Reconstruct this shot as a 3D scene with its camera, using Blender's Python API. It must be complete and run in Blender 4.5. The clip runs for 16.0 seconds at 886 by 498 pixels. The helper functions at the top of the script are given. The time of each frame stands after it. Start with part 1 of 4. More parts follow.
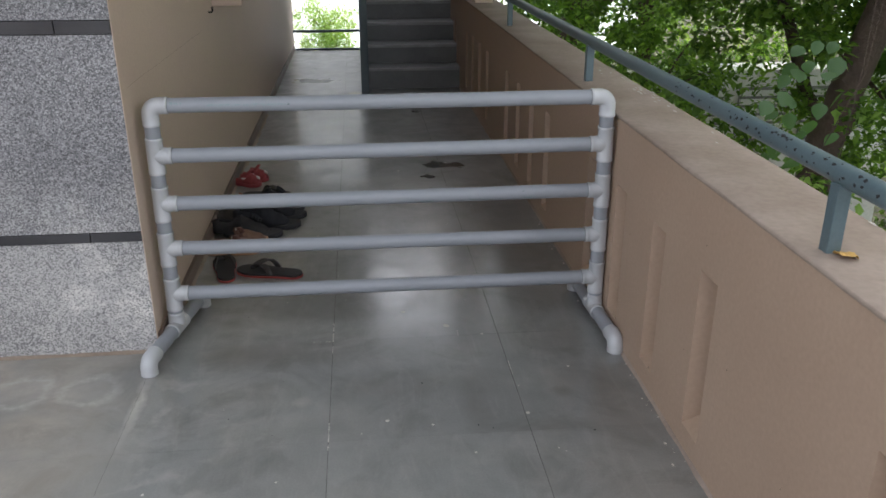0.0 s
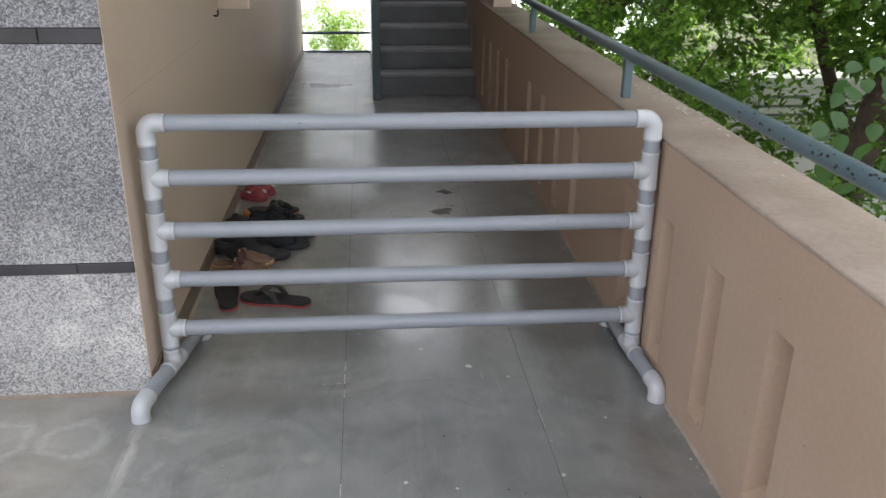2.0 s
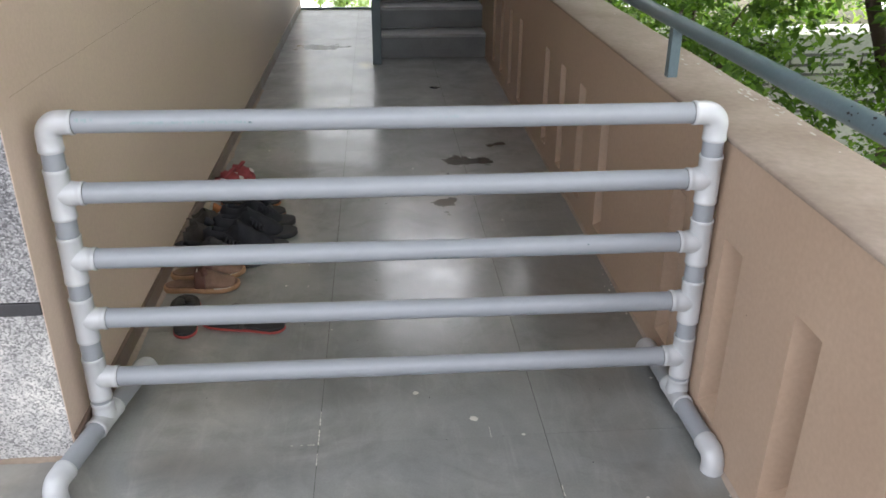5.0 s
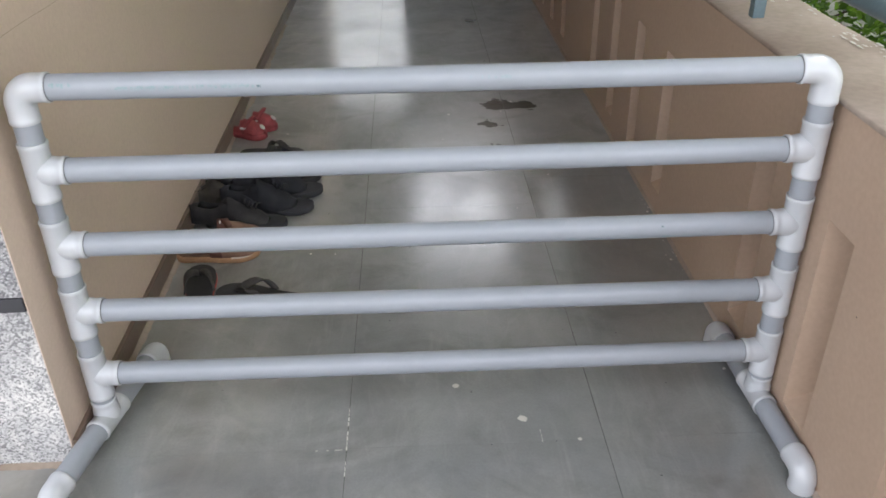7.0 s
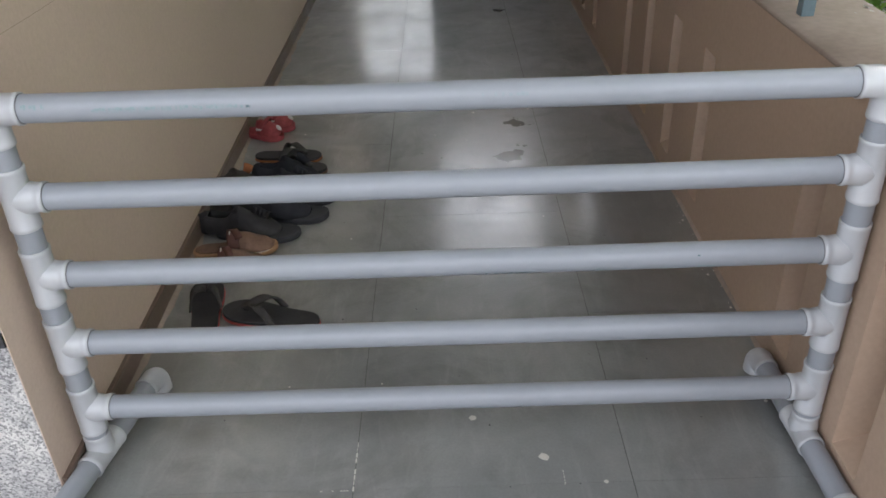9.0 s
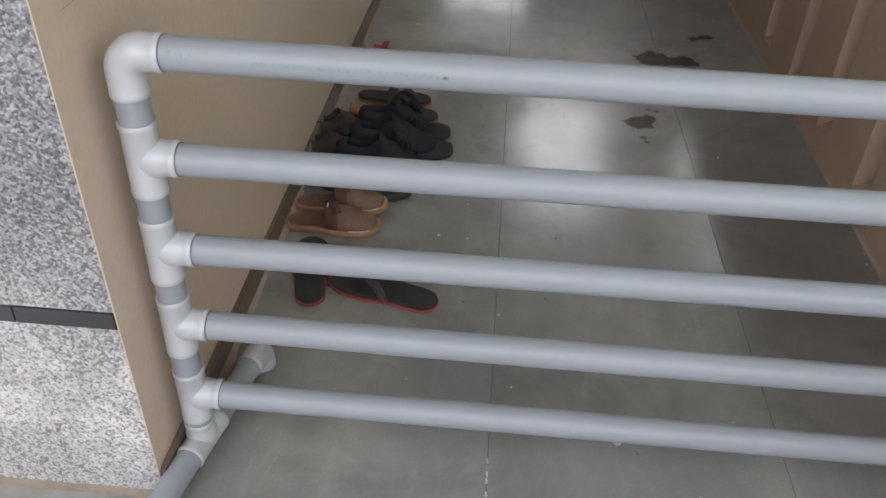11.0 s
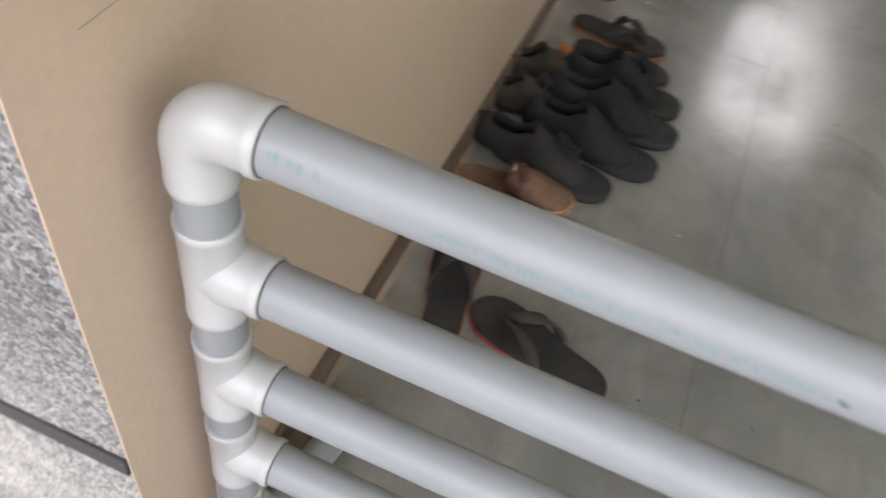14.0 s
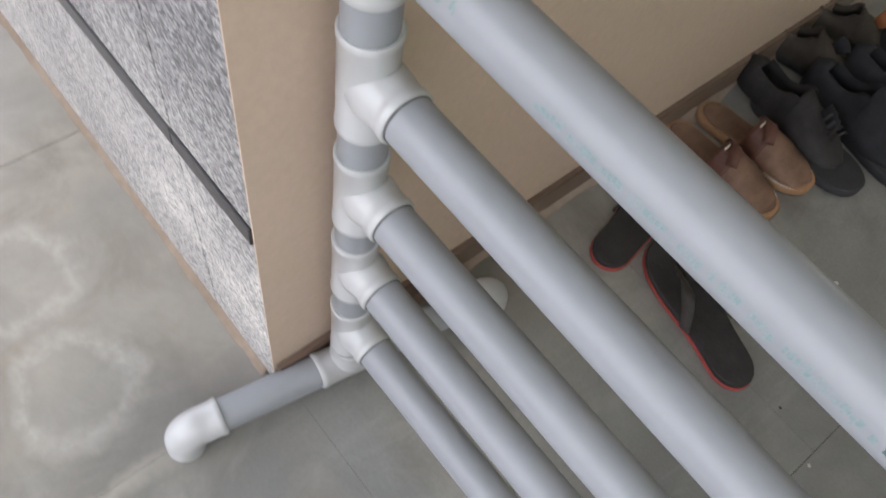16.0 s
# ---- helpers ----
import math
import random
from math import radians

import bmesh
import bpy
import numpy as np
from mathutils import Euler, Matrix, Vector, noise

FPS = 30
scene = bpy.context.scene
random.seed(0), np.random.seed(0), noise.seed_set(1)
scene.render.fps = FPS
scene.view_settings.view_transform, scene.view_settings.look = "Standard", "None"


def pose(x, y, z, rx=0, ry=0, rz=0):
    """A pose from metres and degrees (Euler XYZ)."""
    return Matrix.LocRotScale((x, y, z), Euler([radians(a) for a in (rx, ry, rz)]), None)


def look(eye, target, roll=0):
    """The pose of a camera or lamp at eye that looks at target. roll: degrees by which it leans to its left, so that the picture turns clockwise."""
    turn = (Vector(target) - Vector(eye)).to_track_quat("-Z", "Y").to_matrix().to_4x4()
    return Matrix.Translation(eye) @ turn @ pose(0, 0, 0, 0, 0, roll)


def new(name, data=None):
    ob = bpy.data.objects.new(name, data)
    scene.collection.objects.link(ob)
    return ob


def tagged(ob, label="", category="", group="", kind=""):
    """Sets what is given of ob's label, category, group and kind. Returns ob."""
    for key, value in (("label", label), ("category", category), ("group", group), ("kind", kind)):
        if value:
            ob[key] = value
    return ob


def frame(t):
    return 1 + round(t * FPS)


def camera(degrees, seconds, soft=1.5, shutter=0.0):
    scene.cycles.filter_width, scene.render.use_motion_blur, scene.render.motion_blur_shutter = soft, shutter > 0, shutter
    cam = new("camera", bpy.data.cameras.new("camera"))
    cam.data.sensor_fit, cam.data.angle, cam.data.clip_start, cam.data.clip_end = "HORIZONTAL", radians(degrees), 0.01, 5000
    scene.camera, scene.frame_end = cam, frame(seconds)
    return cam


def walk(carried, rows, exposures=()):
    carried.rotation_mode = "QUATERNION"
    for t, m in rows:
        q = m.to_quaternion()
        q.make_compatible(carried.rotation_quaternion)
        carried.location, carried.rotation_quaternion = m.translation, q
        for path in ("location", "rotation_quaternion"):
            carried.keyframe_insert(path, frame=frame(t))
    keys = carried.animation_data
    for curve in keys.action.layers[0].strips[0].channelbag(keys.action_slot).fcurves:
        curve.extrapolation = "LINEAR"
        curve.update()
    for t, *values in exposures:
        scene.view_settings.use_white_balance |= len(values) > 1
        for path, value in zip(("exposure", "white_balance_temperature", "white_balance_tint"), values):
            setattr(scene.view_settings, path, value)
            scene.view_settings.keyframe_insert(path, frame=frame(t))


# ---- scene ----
cam = camera(57.0, 16.0, 1.6, 0.5)
PATH = [
    (0, (0.133, -0.184, 1.438), (0.32, 1.659, 0.682), -0.0),
    (0.5, (0.126, -0.125, 1.446), (0.313, 1.717, 0.69), 0.0),
    (1, (0.117, -0.035, 1.432), (0.301, 1.809, 0.682), 0.2),
    (1.5, (0.108, 0.046, 1.423), (0.281, 1.894, 0.678), 0.4),
    (2, (0.097, 0.122, 1.436), (0.273, 1.966, 0.68), 0.7),
    (2.5, (0.095, 0.171, 1.43), (0.271, 2.013, 0.672), 0.6),
    (3, (0.114, 0.247, 1.417), (0.277, 2.094, 0.667), 0.4),
    (3.2, (0.115, 0.287, 1.413), (0.285, 2.135, 0.668), 0.4),
    (5.5, (0.196, 0.813, 1.385), (0.327, 2.596, 0.488), 0.2),
    (6, (0.172, 0.87, 1.375), (0.285, 2.636, 0.442), -0.1),
    (6.5, (0.17, 0.948, 1.367), (0.258, 2.69, 0.388), -0.5),
    (7, (0.179, 1.058, 1.363), (0.243, 2.782, 0.352), -0.8),
    (7.5, (0.226, 1.148, 1.371), (0.254, 2.856, 0.33), -1.6),
    (8, (0.252, 1.193, 1.372), (0.264, 2.897, 0.324), -1.9),
    (8.5, (0.248, 1.208, 1.37), (0.235, 2.912, 0.324), -2.4),
    (9, (0.229, 1.235, 1.362), (0.209, 2.941, 0.319), -2.2),
    (9.5, (0.193, 1.262, 1.352), (0.168, 2.969, 0.312), -1.5),
    (10, (0.104, 1.329, 1.346), (0.026, 3.016, 0.273), 1.7),
    (12.5, (-0.181, 1.894, 1.279), (-0.318, 3.399, -0.031), 2.0),
    (13, (-0.243, 2.002, 1.266), (-0.388, 3.495, -0.057), 4.6),
    (13.5, (-0.28, 2.075, 1.263), (-0.417, 3.5, -0.134), 8.5),
    (14, (-0.279, 2.203, 1.248), (-0.591, 3.478, -0.26), 11.6),
    (14.5, (-0.224, 2.303, 1.233), (-0.82, 3.268, -0.414), 13.4),
    (15, (-0.229, 2.325, 1.204), (-0.784, 3.078, -0.564), 17.8),
    (15.5, (-0.218, 2.314, 1.198), (-0.747, 3.037, -0.59), 19.1),
    (16, (-0.187, 2.256, 1.231), (-0.83, 3.056, -0.486), 13.7),
]
# the plan is drawn in units of 0.884 m: slabs 0.61 m, risers 0.18 m, pipes 50 mm
K = 0.884
EXPOSURES = [(0.0, 1.26, 6100, 13), (1.0, 1.52, 6100, 13), (3.0, 1.75, 6150, 13), (5.5, 2.16, 6200, 13), (7.0, 2.24, 6150, 13), (8.0, 2.32, 6150, 13), (8.5, 2.02, 6100, 13), (9.0, 1.89, 6100, 13), (10.0, 1.84, 6150, 13), (12.5, 2.22, 6500, 15), (14.0, 2.34, 6550, 15), (14.5, 2.14, 6500, 15), (15.5, 1.92, 6350, 15), (16.0, 2.1, 6350, 15)]
walk(cam, [(t, look(eye, target, roll)) for t, eye, target, roll in PATH], EXPOSURES)


# ---- world and sun ----
world = bpy.data.worlds.new("world")
scene.world = world
world.use_nodes = True
wn = world.node_tree
wn.nodes.clear()
sky = wn.nodes.new("ShaderNodeTexSky")
sky.sky_type = "NISHITA"
sky.sun_disc = False
sky.sun_elevation, sky.sun_rotation = radians(34), radians(56)
sky.air_density, sky.dust_density, sky.ozone_density = 1.0, 7.0, 1.0
bg = wn.nodes.new("ShaderNodeBackground")
bg.inputs["Strength"].default_value = 0.05
wo = wn.nodes.new("ShaderNodeOutputWorld")
wn.links.new(sky.outputs[0], bg.inputs[0])
haze = wn.nodes.new("ShaderNodeBackground")  # even white cloud cover
haze.inputs["Color"].default_value, haze.inputs["Strength"].default_value = (1.0, 0.985, 0.96, 1), 0.75
both = wn.nodes.new("ShaderNodeAddShader")
wn.links.new(bg.outputs[0], both.inputs[0])
wn.links.new(haze.outputs[0], both.inputs[1])
wn.links.new(both.outputs[0], wo.inputs[0])
sun_data = bpy.data.lights.new("sun", "SUN")
sun_data.energy, sun_data.angle, sun_data.color = 1.0, radians(30), (1.0, 0.98, 0.95)
sun = new("sun", sun_data)
sun.matrix_world = look((8.29, 5.59, 6.75), (0, 0, 0))


# ---- materials ----
def nodes(name):
    m = bpy.data.materials.new(name)
    m.use_nodes = True
    t = m.node_tree
    return m, t, t.nodes["Principled BSDF"], t.links.new


def coords(t, kind="world"):
    if kind == "world":
        v = t.nodes.new("ShaderNodeVectorMath")
        v.operation = "SCALE"
        v.inputs["Scale"].default_value = 1 / K
        t.links.new(t.nodes.new("ShaderNodeNewGeometry").outputs["Position"], v.inputs[0])
        return v.outputs[0]
    return t.nodes.new("ShaderNodeTexCoord").outputs["Object"]


def noise_tex(t, where, scale, detail=4, rough=0.55, distortion=0.0):
    n = t.nodes.new("ShaderNodeTexNoise")
    n.inputs["Scale"].default_value, n.inputs["Detail"].default_value = scale, detail
    n.inputs["Roughness"].default_value, n.inputs["Distortion"].default_value = rough, distortion
    t.links.new(where, n.inputs["Vector"])
    return n.outputs["Fac"]


def ramp(t, value, stops):
    r = t.nodes.new("ShaderNodeValToRGB")
    e = r.color_ramp.elements
    while len(e) < len(stops):
        e.new(0.5)
    for k, (at, c) in zip(e, stops):
        k.position = at
        k.color = (*c, 1) if len(c) == 3 else c
    t.links.new(value, r.inputs[0])
    return r.outputs[0]


def grey(v):
    return (v, v, v)


def mixed(t, fac, a, b, how="MIX"):
    m = t.nodes.new("ShaderNodeMix")
    m.data_type, m.blend_type = "RGBA", how
    for sock, v in ((m.inputs[0], fac), (m.inputs[6], a), (m.inputs[7], b)):
        if isinstance(v, (int, float)):
            sock.default_value = v
        elif isinstance(v, tuple):
            sock.default_value = (*v, 1)
        else:
            t.links.new(v, sock)
    return m.outputs[2]


def calc(t, op, a, b=0.0, clamp=False):
    m = t.nodes.new("ShaderNodeMath")
    m.operation, m.use_clamp = op, clamp
    for sock, v in ((m.inputs[0], a), (m.inputs[1], b)):
        if isinstance(v, (int, float)):
            sock.default_value = v
        else:
            t.links.new(v, sock)
    return m.outputs[0]


def bumped(t, bsdf, height, strength, distance=0.002):
    b = t.nodes.new("ShaderNodeBump")
    b.inputs["Strength"].default_value, b.inputs["Distance"].default_value = strength, distance
    t.links.new(height, b.inputs["Height"])
    t.links.new(b.outputs[0], bsdf.inputs["Normal"])


def surface(name, c1, c2, big=2.0, fine=60.0, rough=0.6, spread=0.12, bump=0.2, kind="world", metal=0.0, depth=0.002, grainy=0.82, spec=0.5):
    """Colour that drifts between two tones at a large scale, with grain and uneven gloss at a fine one."""
    m, t, b, link = nodes(name)
    w = coords(t, kind)
    broad, grain = noise_tex(t, w, big, 5), noise_tex(t, w, fine, 3)
    tone = ramp(t, broad, [(0.3, c1), (0.7, c2)])
    shade = ramp(t, grain, [(0.25, grey(grainy)), (0.75, grey(1.0))])
    link(mixed(t, 1.0, tone, shade, "MULTIPLY"), b.inputs["Base Color"])
    link(ramp(t, broad, [(0.25, grey(max(0.03, rough - spread))), (0.75, grey(min(1, rough + spread)))]), b.inputs["Roughness"])
    b.inputs["Metallic"].default_value = metal
    b.inputs["Specular IOR Level"].default_value = spec
    if bump:
        bumped(t, b, grain, bump, depth)
    return m


def floor_material():
    """Worn grey-green stone slabs: cloudy stains, pale paint rings, a scuffed line and wet footprints."""
    m, t, b, link = nodes("kota_stone")
    w = coords(t)
    info = t.nodes.new("ShaderNodeObjectInfo").outputs["Random"]
    cloud, mottle, grain = noise_tex(t, w, 1.7, 5, 0.5, 0.4), noise_tex(t, w, 9, 4, 0.55), noise_tex(t, w, 140, 3)
    col = ramp(t, cloud, [(0.25, (0.16, 0.168, 0.164)), (0.5, (0.205, 0.212, 0.205)), (0.75, (0.262, 0.262, 0.248))])
    col = mixed(t, 0.5, col, ramp(t, mottle, [(0.25, grey(0.8)), (0.75, grey(1.12))]), "MULTIPLY")
    col = mixed(t, 0.35, col, ramp(t, grain, [(0.3, grey(0.75)), (0.7, grey(1.1))]), "MULTIPLY")
    col = mixed(t, 0.5, col, ramp(t, info, [(0.0, grey(0.88)), (1.0, grey(1.08))]), "MULTIPLY")
    sep = t.nodes.new("ShaderNodeSeparateXYZ")
    link(w, sep.inputs[0])
    px = calc(t, "ADD", sep.outputs[0], calc(t, "MULTIPLY", calc(t, "SUBTRACT", mottle, 0.5), 0.09))
    py = calc(t, "ADD", sep.outputs[1], calc(t, "MULTIPLY", calc(t, "SUBTRACT", noise_tex(t, w, 11, 3), 0.5), 0.09))

    def far(x, y, sx=1.0, sy=1.0):
        dx = calc(t, "MULTIPLY", calc(t, "SUBTRACT", px, x), sx)
        dy = calc(t, "MULTIPLY", calc(t, "SUBTRACT", py, y), sy)
        return calc(t, "SQRT", calc(t, "ADD", calc(t, "MULTIPLY", dx, dx), calc(t, "MULTIPLY", dy, dy)))

    rough = ramp(t, cloud, [(0.25, grey(0.31)), (0.8, grey(0.42))])
    rough = mixed(t, 0.5, rough, ramp(t, mottle, [(0.25, grey(0.3)), (0.8, grey(0.5))]))
    smear = ramp(t, noise_tex(t, w, 4.5, 6, 0.62, 0.8), [(0.5, grey(0)), (0.78, grey(1))])
    scuff_at = t.nodes.new("ShaderNodeMapping")
    scuff_at.inputs["Rotation"].default_value, scuff_at.inputs["Scale"].default_value = (0, 0, 0.5), (7.0, 1.3, 1.0)
    link(w, scuff_at.inputs["Vector"])
    scuff = ramp(t, noise_tex(t, scuff_at.outputs[0], 2.2, 7, 0.68, 1.2), [(0.52, grey(0)), (0.75, grey(1))])
    grime = ramp(t, noise_tex(t, w, 2.6, 7, 0.66, 1.0), [(0.5, grey(0)), (0.74, grey(1))])
    col = mixed(t, calc(t, "MULTIPLY", grime, 0.75), col, (0.085, 0.088, 0.082))
    col = mixed(t, calc(t, "MULTIPLY", scuff, 0.32), col, (0.31, 0.31, 0.295))
    landing = calc(t, "MULTIPLY", calc(t, "MULTIPLY", calc(t, "SUBTRACT", -0.55, px), 2.4, True), ramp(t, noise_tex(t, w, 3.2, 6, 0.6), [(0.3, grey(0.25)), (0.6, grey(1))]))
    col = mixed(t, calc(t, "MULTIPLY", landing, 0.75), col, (0.345, 0.31, 0.262))
    blotch = calc(t, "MULTIPLY", landing, ramp(t, noise_tex(t, w, 6.5, 8, 0.7, 0.6), [(0.46, grey(0)), (0.64, grey(1))]))
    col = mixed(t, calc(t, "MULTIPLY", blotch, 0.55), col, (0.17, 0.158, 0.138))
    edge = calc(t, "SUBTRACT", 1.0, calc(t, "MULTIPLY", calc(t, "ABSOLUTE", calc(t, "SUBTRACT", sep.outputs[0], -0.62)), 2.4), True)
    col = mixed(t, calc(t, "MULTIPLY", smear, calc(t, "ADD", calc(t, "MULTIPLY", edge, 0.7), 0.2)), col, (0.36, 0.35, 0.32))
    for x, y, r in ((-1.137, 2.515, 0.10), (-0.885, 2.507, 0.093)):
        d = far(x, y)
        rim = calc(t, "SUBTRACT", 1.0, calc(t, "MULTIPLY", calc(t, "ABSOLUTE", calc(t, "SUBTRACT", d, r)), 30.0), True)
        disc = calc(t, "MULTIPLY", calc(t, "LESS_THAN", d, r), 0.12)
        veil = calc(t, "MAXIMUM", calc(t, "MULTIPLY", calc(t, "MULTIPLY", rim, 0.5), ramp(t, noise_tex(t, w, 38, 4, 0.6), [(0.3, grey(0.3)), (0.66, grey(1))])), disc)
        col = mixed(t, veil, col, (0.52, 0.51, 0.48))
        rough = mixed(t, veil, rough, grey(0.7))
    line = calc(t, "SUBTRACT", 1.0, calc(t, "MULTIPLY", far(-0.69, 2.43, 1.0, 0.09), 34.0), True)
    col = mixed(t, calc(t, "MULTIPLY", line, 0.7), col, (0.5, 0.48, 0.43))
    for x, y, sx, sy, s in ((0.109, 7.84, 1.0, 0.5, 0.10), (-0.1, 2.35, 1.0, 1.0, 0.05)):
        spot = calc(t, "SUBTRACT", 1.0, calc(t, "DIVIDE", far(x, y, sx, sy), s), True)
        col = mixed(t, calc(t, "MULTIPLY", spot, 0.8), col, (0.55, 0.47, 0.22) if y > 5 else (0.3, 0.29, 0.27))
    wet_all = 0.0
    for x, y, sx, sy, s in ((0.532, 4.67, 1.2, 0.75, 0.075), (0.565, 5.067, 0.8, 1.4, 0.045), (0.7, 5.33, 0.7, 1.0, 0.085), (0.91, 5.61, 0.8, 1.2, 0.04), (0.62, 7.06, 0.9, 1.0, 0.05), (-0.346, 8.62, 0.55, 1.0, 0.12)):
        d = far(x, y, sx, sy)
        wet = calc(t, "MULTIPLY", calc(t, "SUBTRACT", s, calc(t, "ADD", d, calc(t, "MULTIPLY", calc(t, "SUBTRACT", mottle, 0.5), 0.28))), 60.0, True)
        col = mixed(t, calc(t, "MULTIPLY", wet, 0.7), col, (0.03, 0.028, 0.022))
        rough = mixed(t, wet, rough, grey(0.1))
        wet_all = calc(t, "MAXIMUM", wet, wet_all)
    for x, y, sx, sy, s in ((1.006, 3.46, 1.0, 2.0, 0.05), (0.94, 2.625, 1.0, 1.2, 0.05), (-0.441, 3.003, 1.0, 1.0, 0.06), (0.52, 2.28, 2.0, 0.6, 0.14), (0.75, 2.12, 0.5, 2.5, 0.12), (-0.72, 2.62, 1.0, 0.8, 0.2), (-0.25, 2.7, 0.7, 1.5, 0.2), (-0.55, 10.9, 1.0, 0.5, 0.35), (-0.55, 9.0, 1.2, 0.8, 0.25), (1.0, 2.4, 1.5, 0.5, 0.25), (-0.6, 3.2, 1.5, 0.6, 0.22), (0.95, 3.9, 1.0, 0.4, 0.3), (0.86, 2.33, 1.0, 1.2, 0.05), (-0.42, 2.72, 0.8, 0.9, 0.12)):
        stain = calc(t, "SUBTRACT", 1.0, calc(t, "DIVIDE", far(x, y, sx, sy), s), True)
        col = mixed(t, calc(t, "MULTIPLY", stain, 0.5), col, (0.09, 0.085, 0.075))
    link(col, b.inputs["Base Color"])
    link(rough, b.inputs["Roughness"])
    b.inputs["Specular IOR Level"].default_value = 0.5
    link(calc(t, "SUBTRACT", ramp(t, noise_tex(t, w, 3.4, 6, 0.62, 0.6), [(0.35, grey(0.38)), (0.6, grey(0.85))]), calc(t, "MAXIMUM", calc(t, "MULTIPLY", landing, 0.5), calc(t, "MULTIPLY", wet_all, 0.75)), True), b.inputs["Coat Weight"])
    b.inputs["Coat IOR"].default_value = 2.15
    link(mixed(t, wet_all, mixed(t, 0.5, ramp(t, cloud, [(0.25, grey(0.12)), (0.8, grey(0.22))]), ramp(t, noise_tex(t, w, 42, 6, 0.72), [(0.34, grey(0.06)), (0.66, grey(0.33))])), grey(0.11)), b.inputs["Coat Roughness"])
    bumped(t, b, grain, 0.06, 0.0015)
    return m


def granite_material():
    m, t, b, link = nodes("flecked_granite")
    w = coords(t)
    v = t.nodes.new("ShaderNodeTexVoronoi")
    v.inputs["Scale"].default_value = 215
    link(w, v.inputs["Vector"])
    fleck = t.nodes.new("ShaderNodeSeparateColor")
    link(v.outputs["Color"], fleck.inputs[0])
    fine, cloud = noise_tex(t, w, 330, 2, 0.7), noise_tex(t, w, 3.5, 5)
    mixv = calc(t, "ADD", calc(t, "MULTIPLY", fleck.outputs[0], 0.6), calc(t, "MULTIPLY", fine, 0.4))
    mixv = calc(t, "ADD", mixv, calc(t, "MULTIPLY", calc(t, "SUBTRACT", cloud, 0.5), 0.35))
    col = ramp(t, mixv, [(0.16, (0.06, 0.06, 0.065)), (0.38, (0.135, 0.135, 0.142)), (0.6, (0.228, 0.228, 0.236)), (0.88, (0.41, 0.41, 0.416))])
    low = t.nodes.new("ShaderNodeSeparateXYZ")
    link(w, low.inputs[0])
    washed = calc(t, "MULTIPLY", calc(t, "MULTIPLY", calc(t, "ADD", low.outputs[0], 1.0), 3.0, True), 0.13)
    veil = ramp(t, calc(t, "ADD", noise_tex(t, w, 6, 6, 0.7), washed), [(0.44, grey(0)), (0.7, grey(1))])
    lime = calc(t, "MULTIPLY", calc(t, "MAXIMUM", veil, calc(t, "MULTIPLY", calc(t, "LESS_THAN", low.outputs[2], 0.496), 0.5)), calc(t, "MULTIPLY", calc(t, "SUBTRACT", 0.8, low.outputs[2]), 1.9, True))
    speck = ramp(t, mixv, [(0.3, grey(0.28)), (0.52, grey(0.8)), (0.7, grey(0.95))])
    link(mixed(t, calc(t, "MULTIPLY", lime, speck), col, (0.66, 0.645, 0.61)), b.inputs["Base Color"])
    b.inputs["Roughness"].default_value = 0.6
    bumped(t, b, mixv, 0.2, 0.0015)
    return m


def leaf_material(name, dark, mid, light):
    m, t, b, link = nodes(name)
    r = t.nodes.new("ShaderNodeNewGeometry").outputs["Random Per Island"]
    col = ramp(t, r, [(0.0, dark), (0.55, mid), (1.0, light)])
    link(col, b.inputs["Base Color"])
    b.inputs["Roughness"].default_value = 0.42
    tr = t.nodes.new("ShaderNodeBsdfTranslucent")
    link(mixed(t, 1.0, col, (1.5, 1.7, 0.55), "MULTIPLY"), tr.inputs[0])
    mx = t.nodes.new("ShaderNodeMixShader")
    mx.inputs[0].default_value = 0.55
    link(b.outputs[0], mx.inputs[1])
    link(tr.outputs[0], mx.inputs[2])
    link(mx.outputs[0], t.nodes["Material Output"].inputs[0])
    return m


STONE = floor_material()
GRANITE = granite_material()
BLACK_STONE = surface("black_stone", (0.032, 0.032, 0.036), (0.055, 0.055, 0.06), 6, 200, 0.38, 0.06, 0.05)
WALL_PAINT = surface("beige_wall_paint", (0.505, 0.395, 0.314), (0.57, 0.453, 0.364), 1.1, 90, 0.62, 0.1, 0.08, grainy=0.9)
PARAPET_PAINT = surface("brown_parapet_paint", (0.35, 0.25, 0.18), (0.41, 0.302, 0.221), 1.6, 70, 0.55, 0.1, 0.12, grainy=0.88)
COPING = surface("dusty_coping_paint", (0.235, 0.18, 0.142), (0.36, 0.295, 0.245), 3.2, 45, 0.8, 0.08, 0.5)
SKIRTING = surface("brown_skirting_stone", (0.115, 0.078, 0.058), (0.18, 0.128, 0.1), 4, 60, 0.45, 0.12, 0.15)
PIPE = surface("grey_pvc_pipe", (0.233, 0.251, 0.275), (0.26, 0.277, 0.301), 3, 30, 0.42, 0.05, 0, "object", grainy=0.95, spec=0.3)
FITTING = surface("pale_pvc_fitting", (0.395, 0.41, 0.426), (0.44, 0.454, 0.468), 5, 30, 0.33, 0.03, 0, "object", grainy=0.96)
for plastic, weight, gloss in ((PIPE, 0.28, 0.07), (FITTING, 0.5, 0.06)):
    shell = plastic.node_tree.nodes["Principled BSDF"]
    shell.inputs["Coat Weight"].default_value, shell.inputs["Coat Roughness"].default_value = weight, gloss
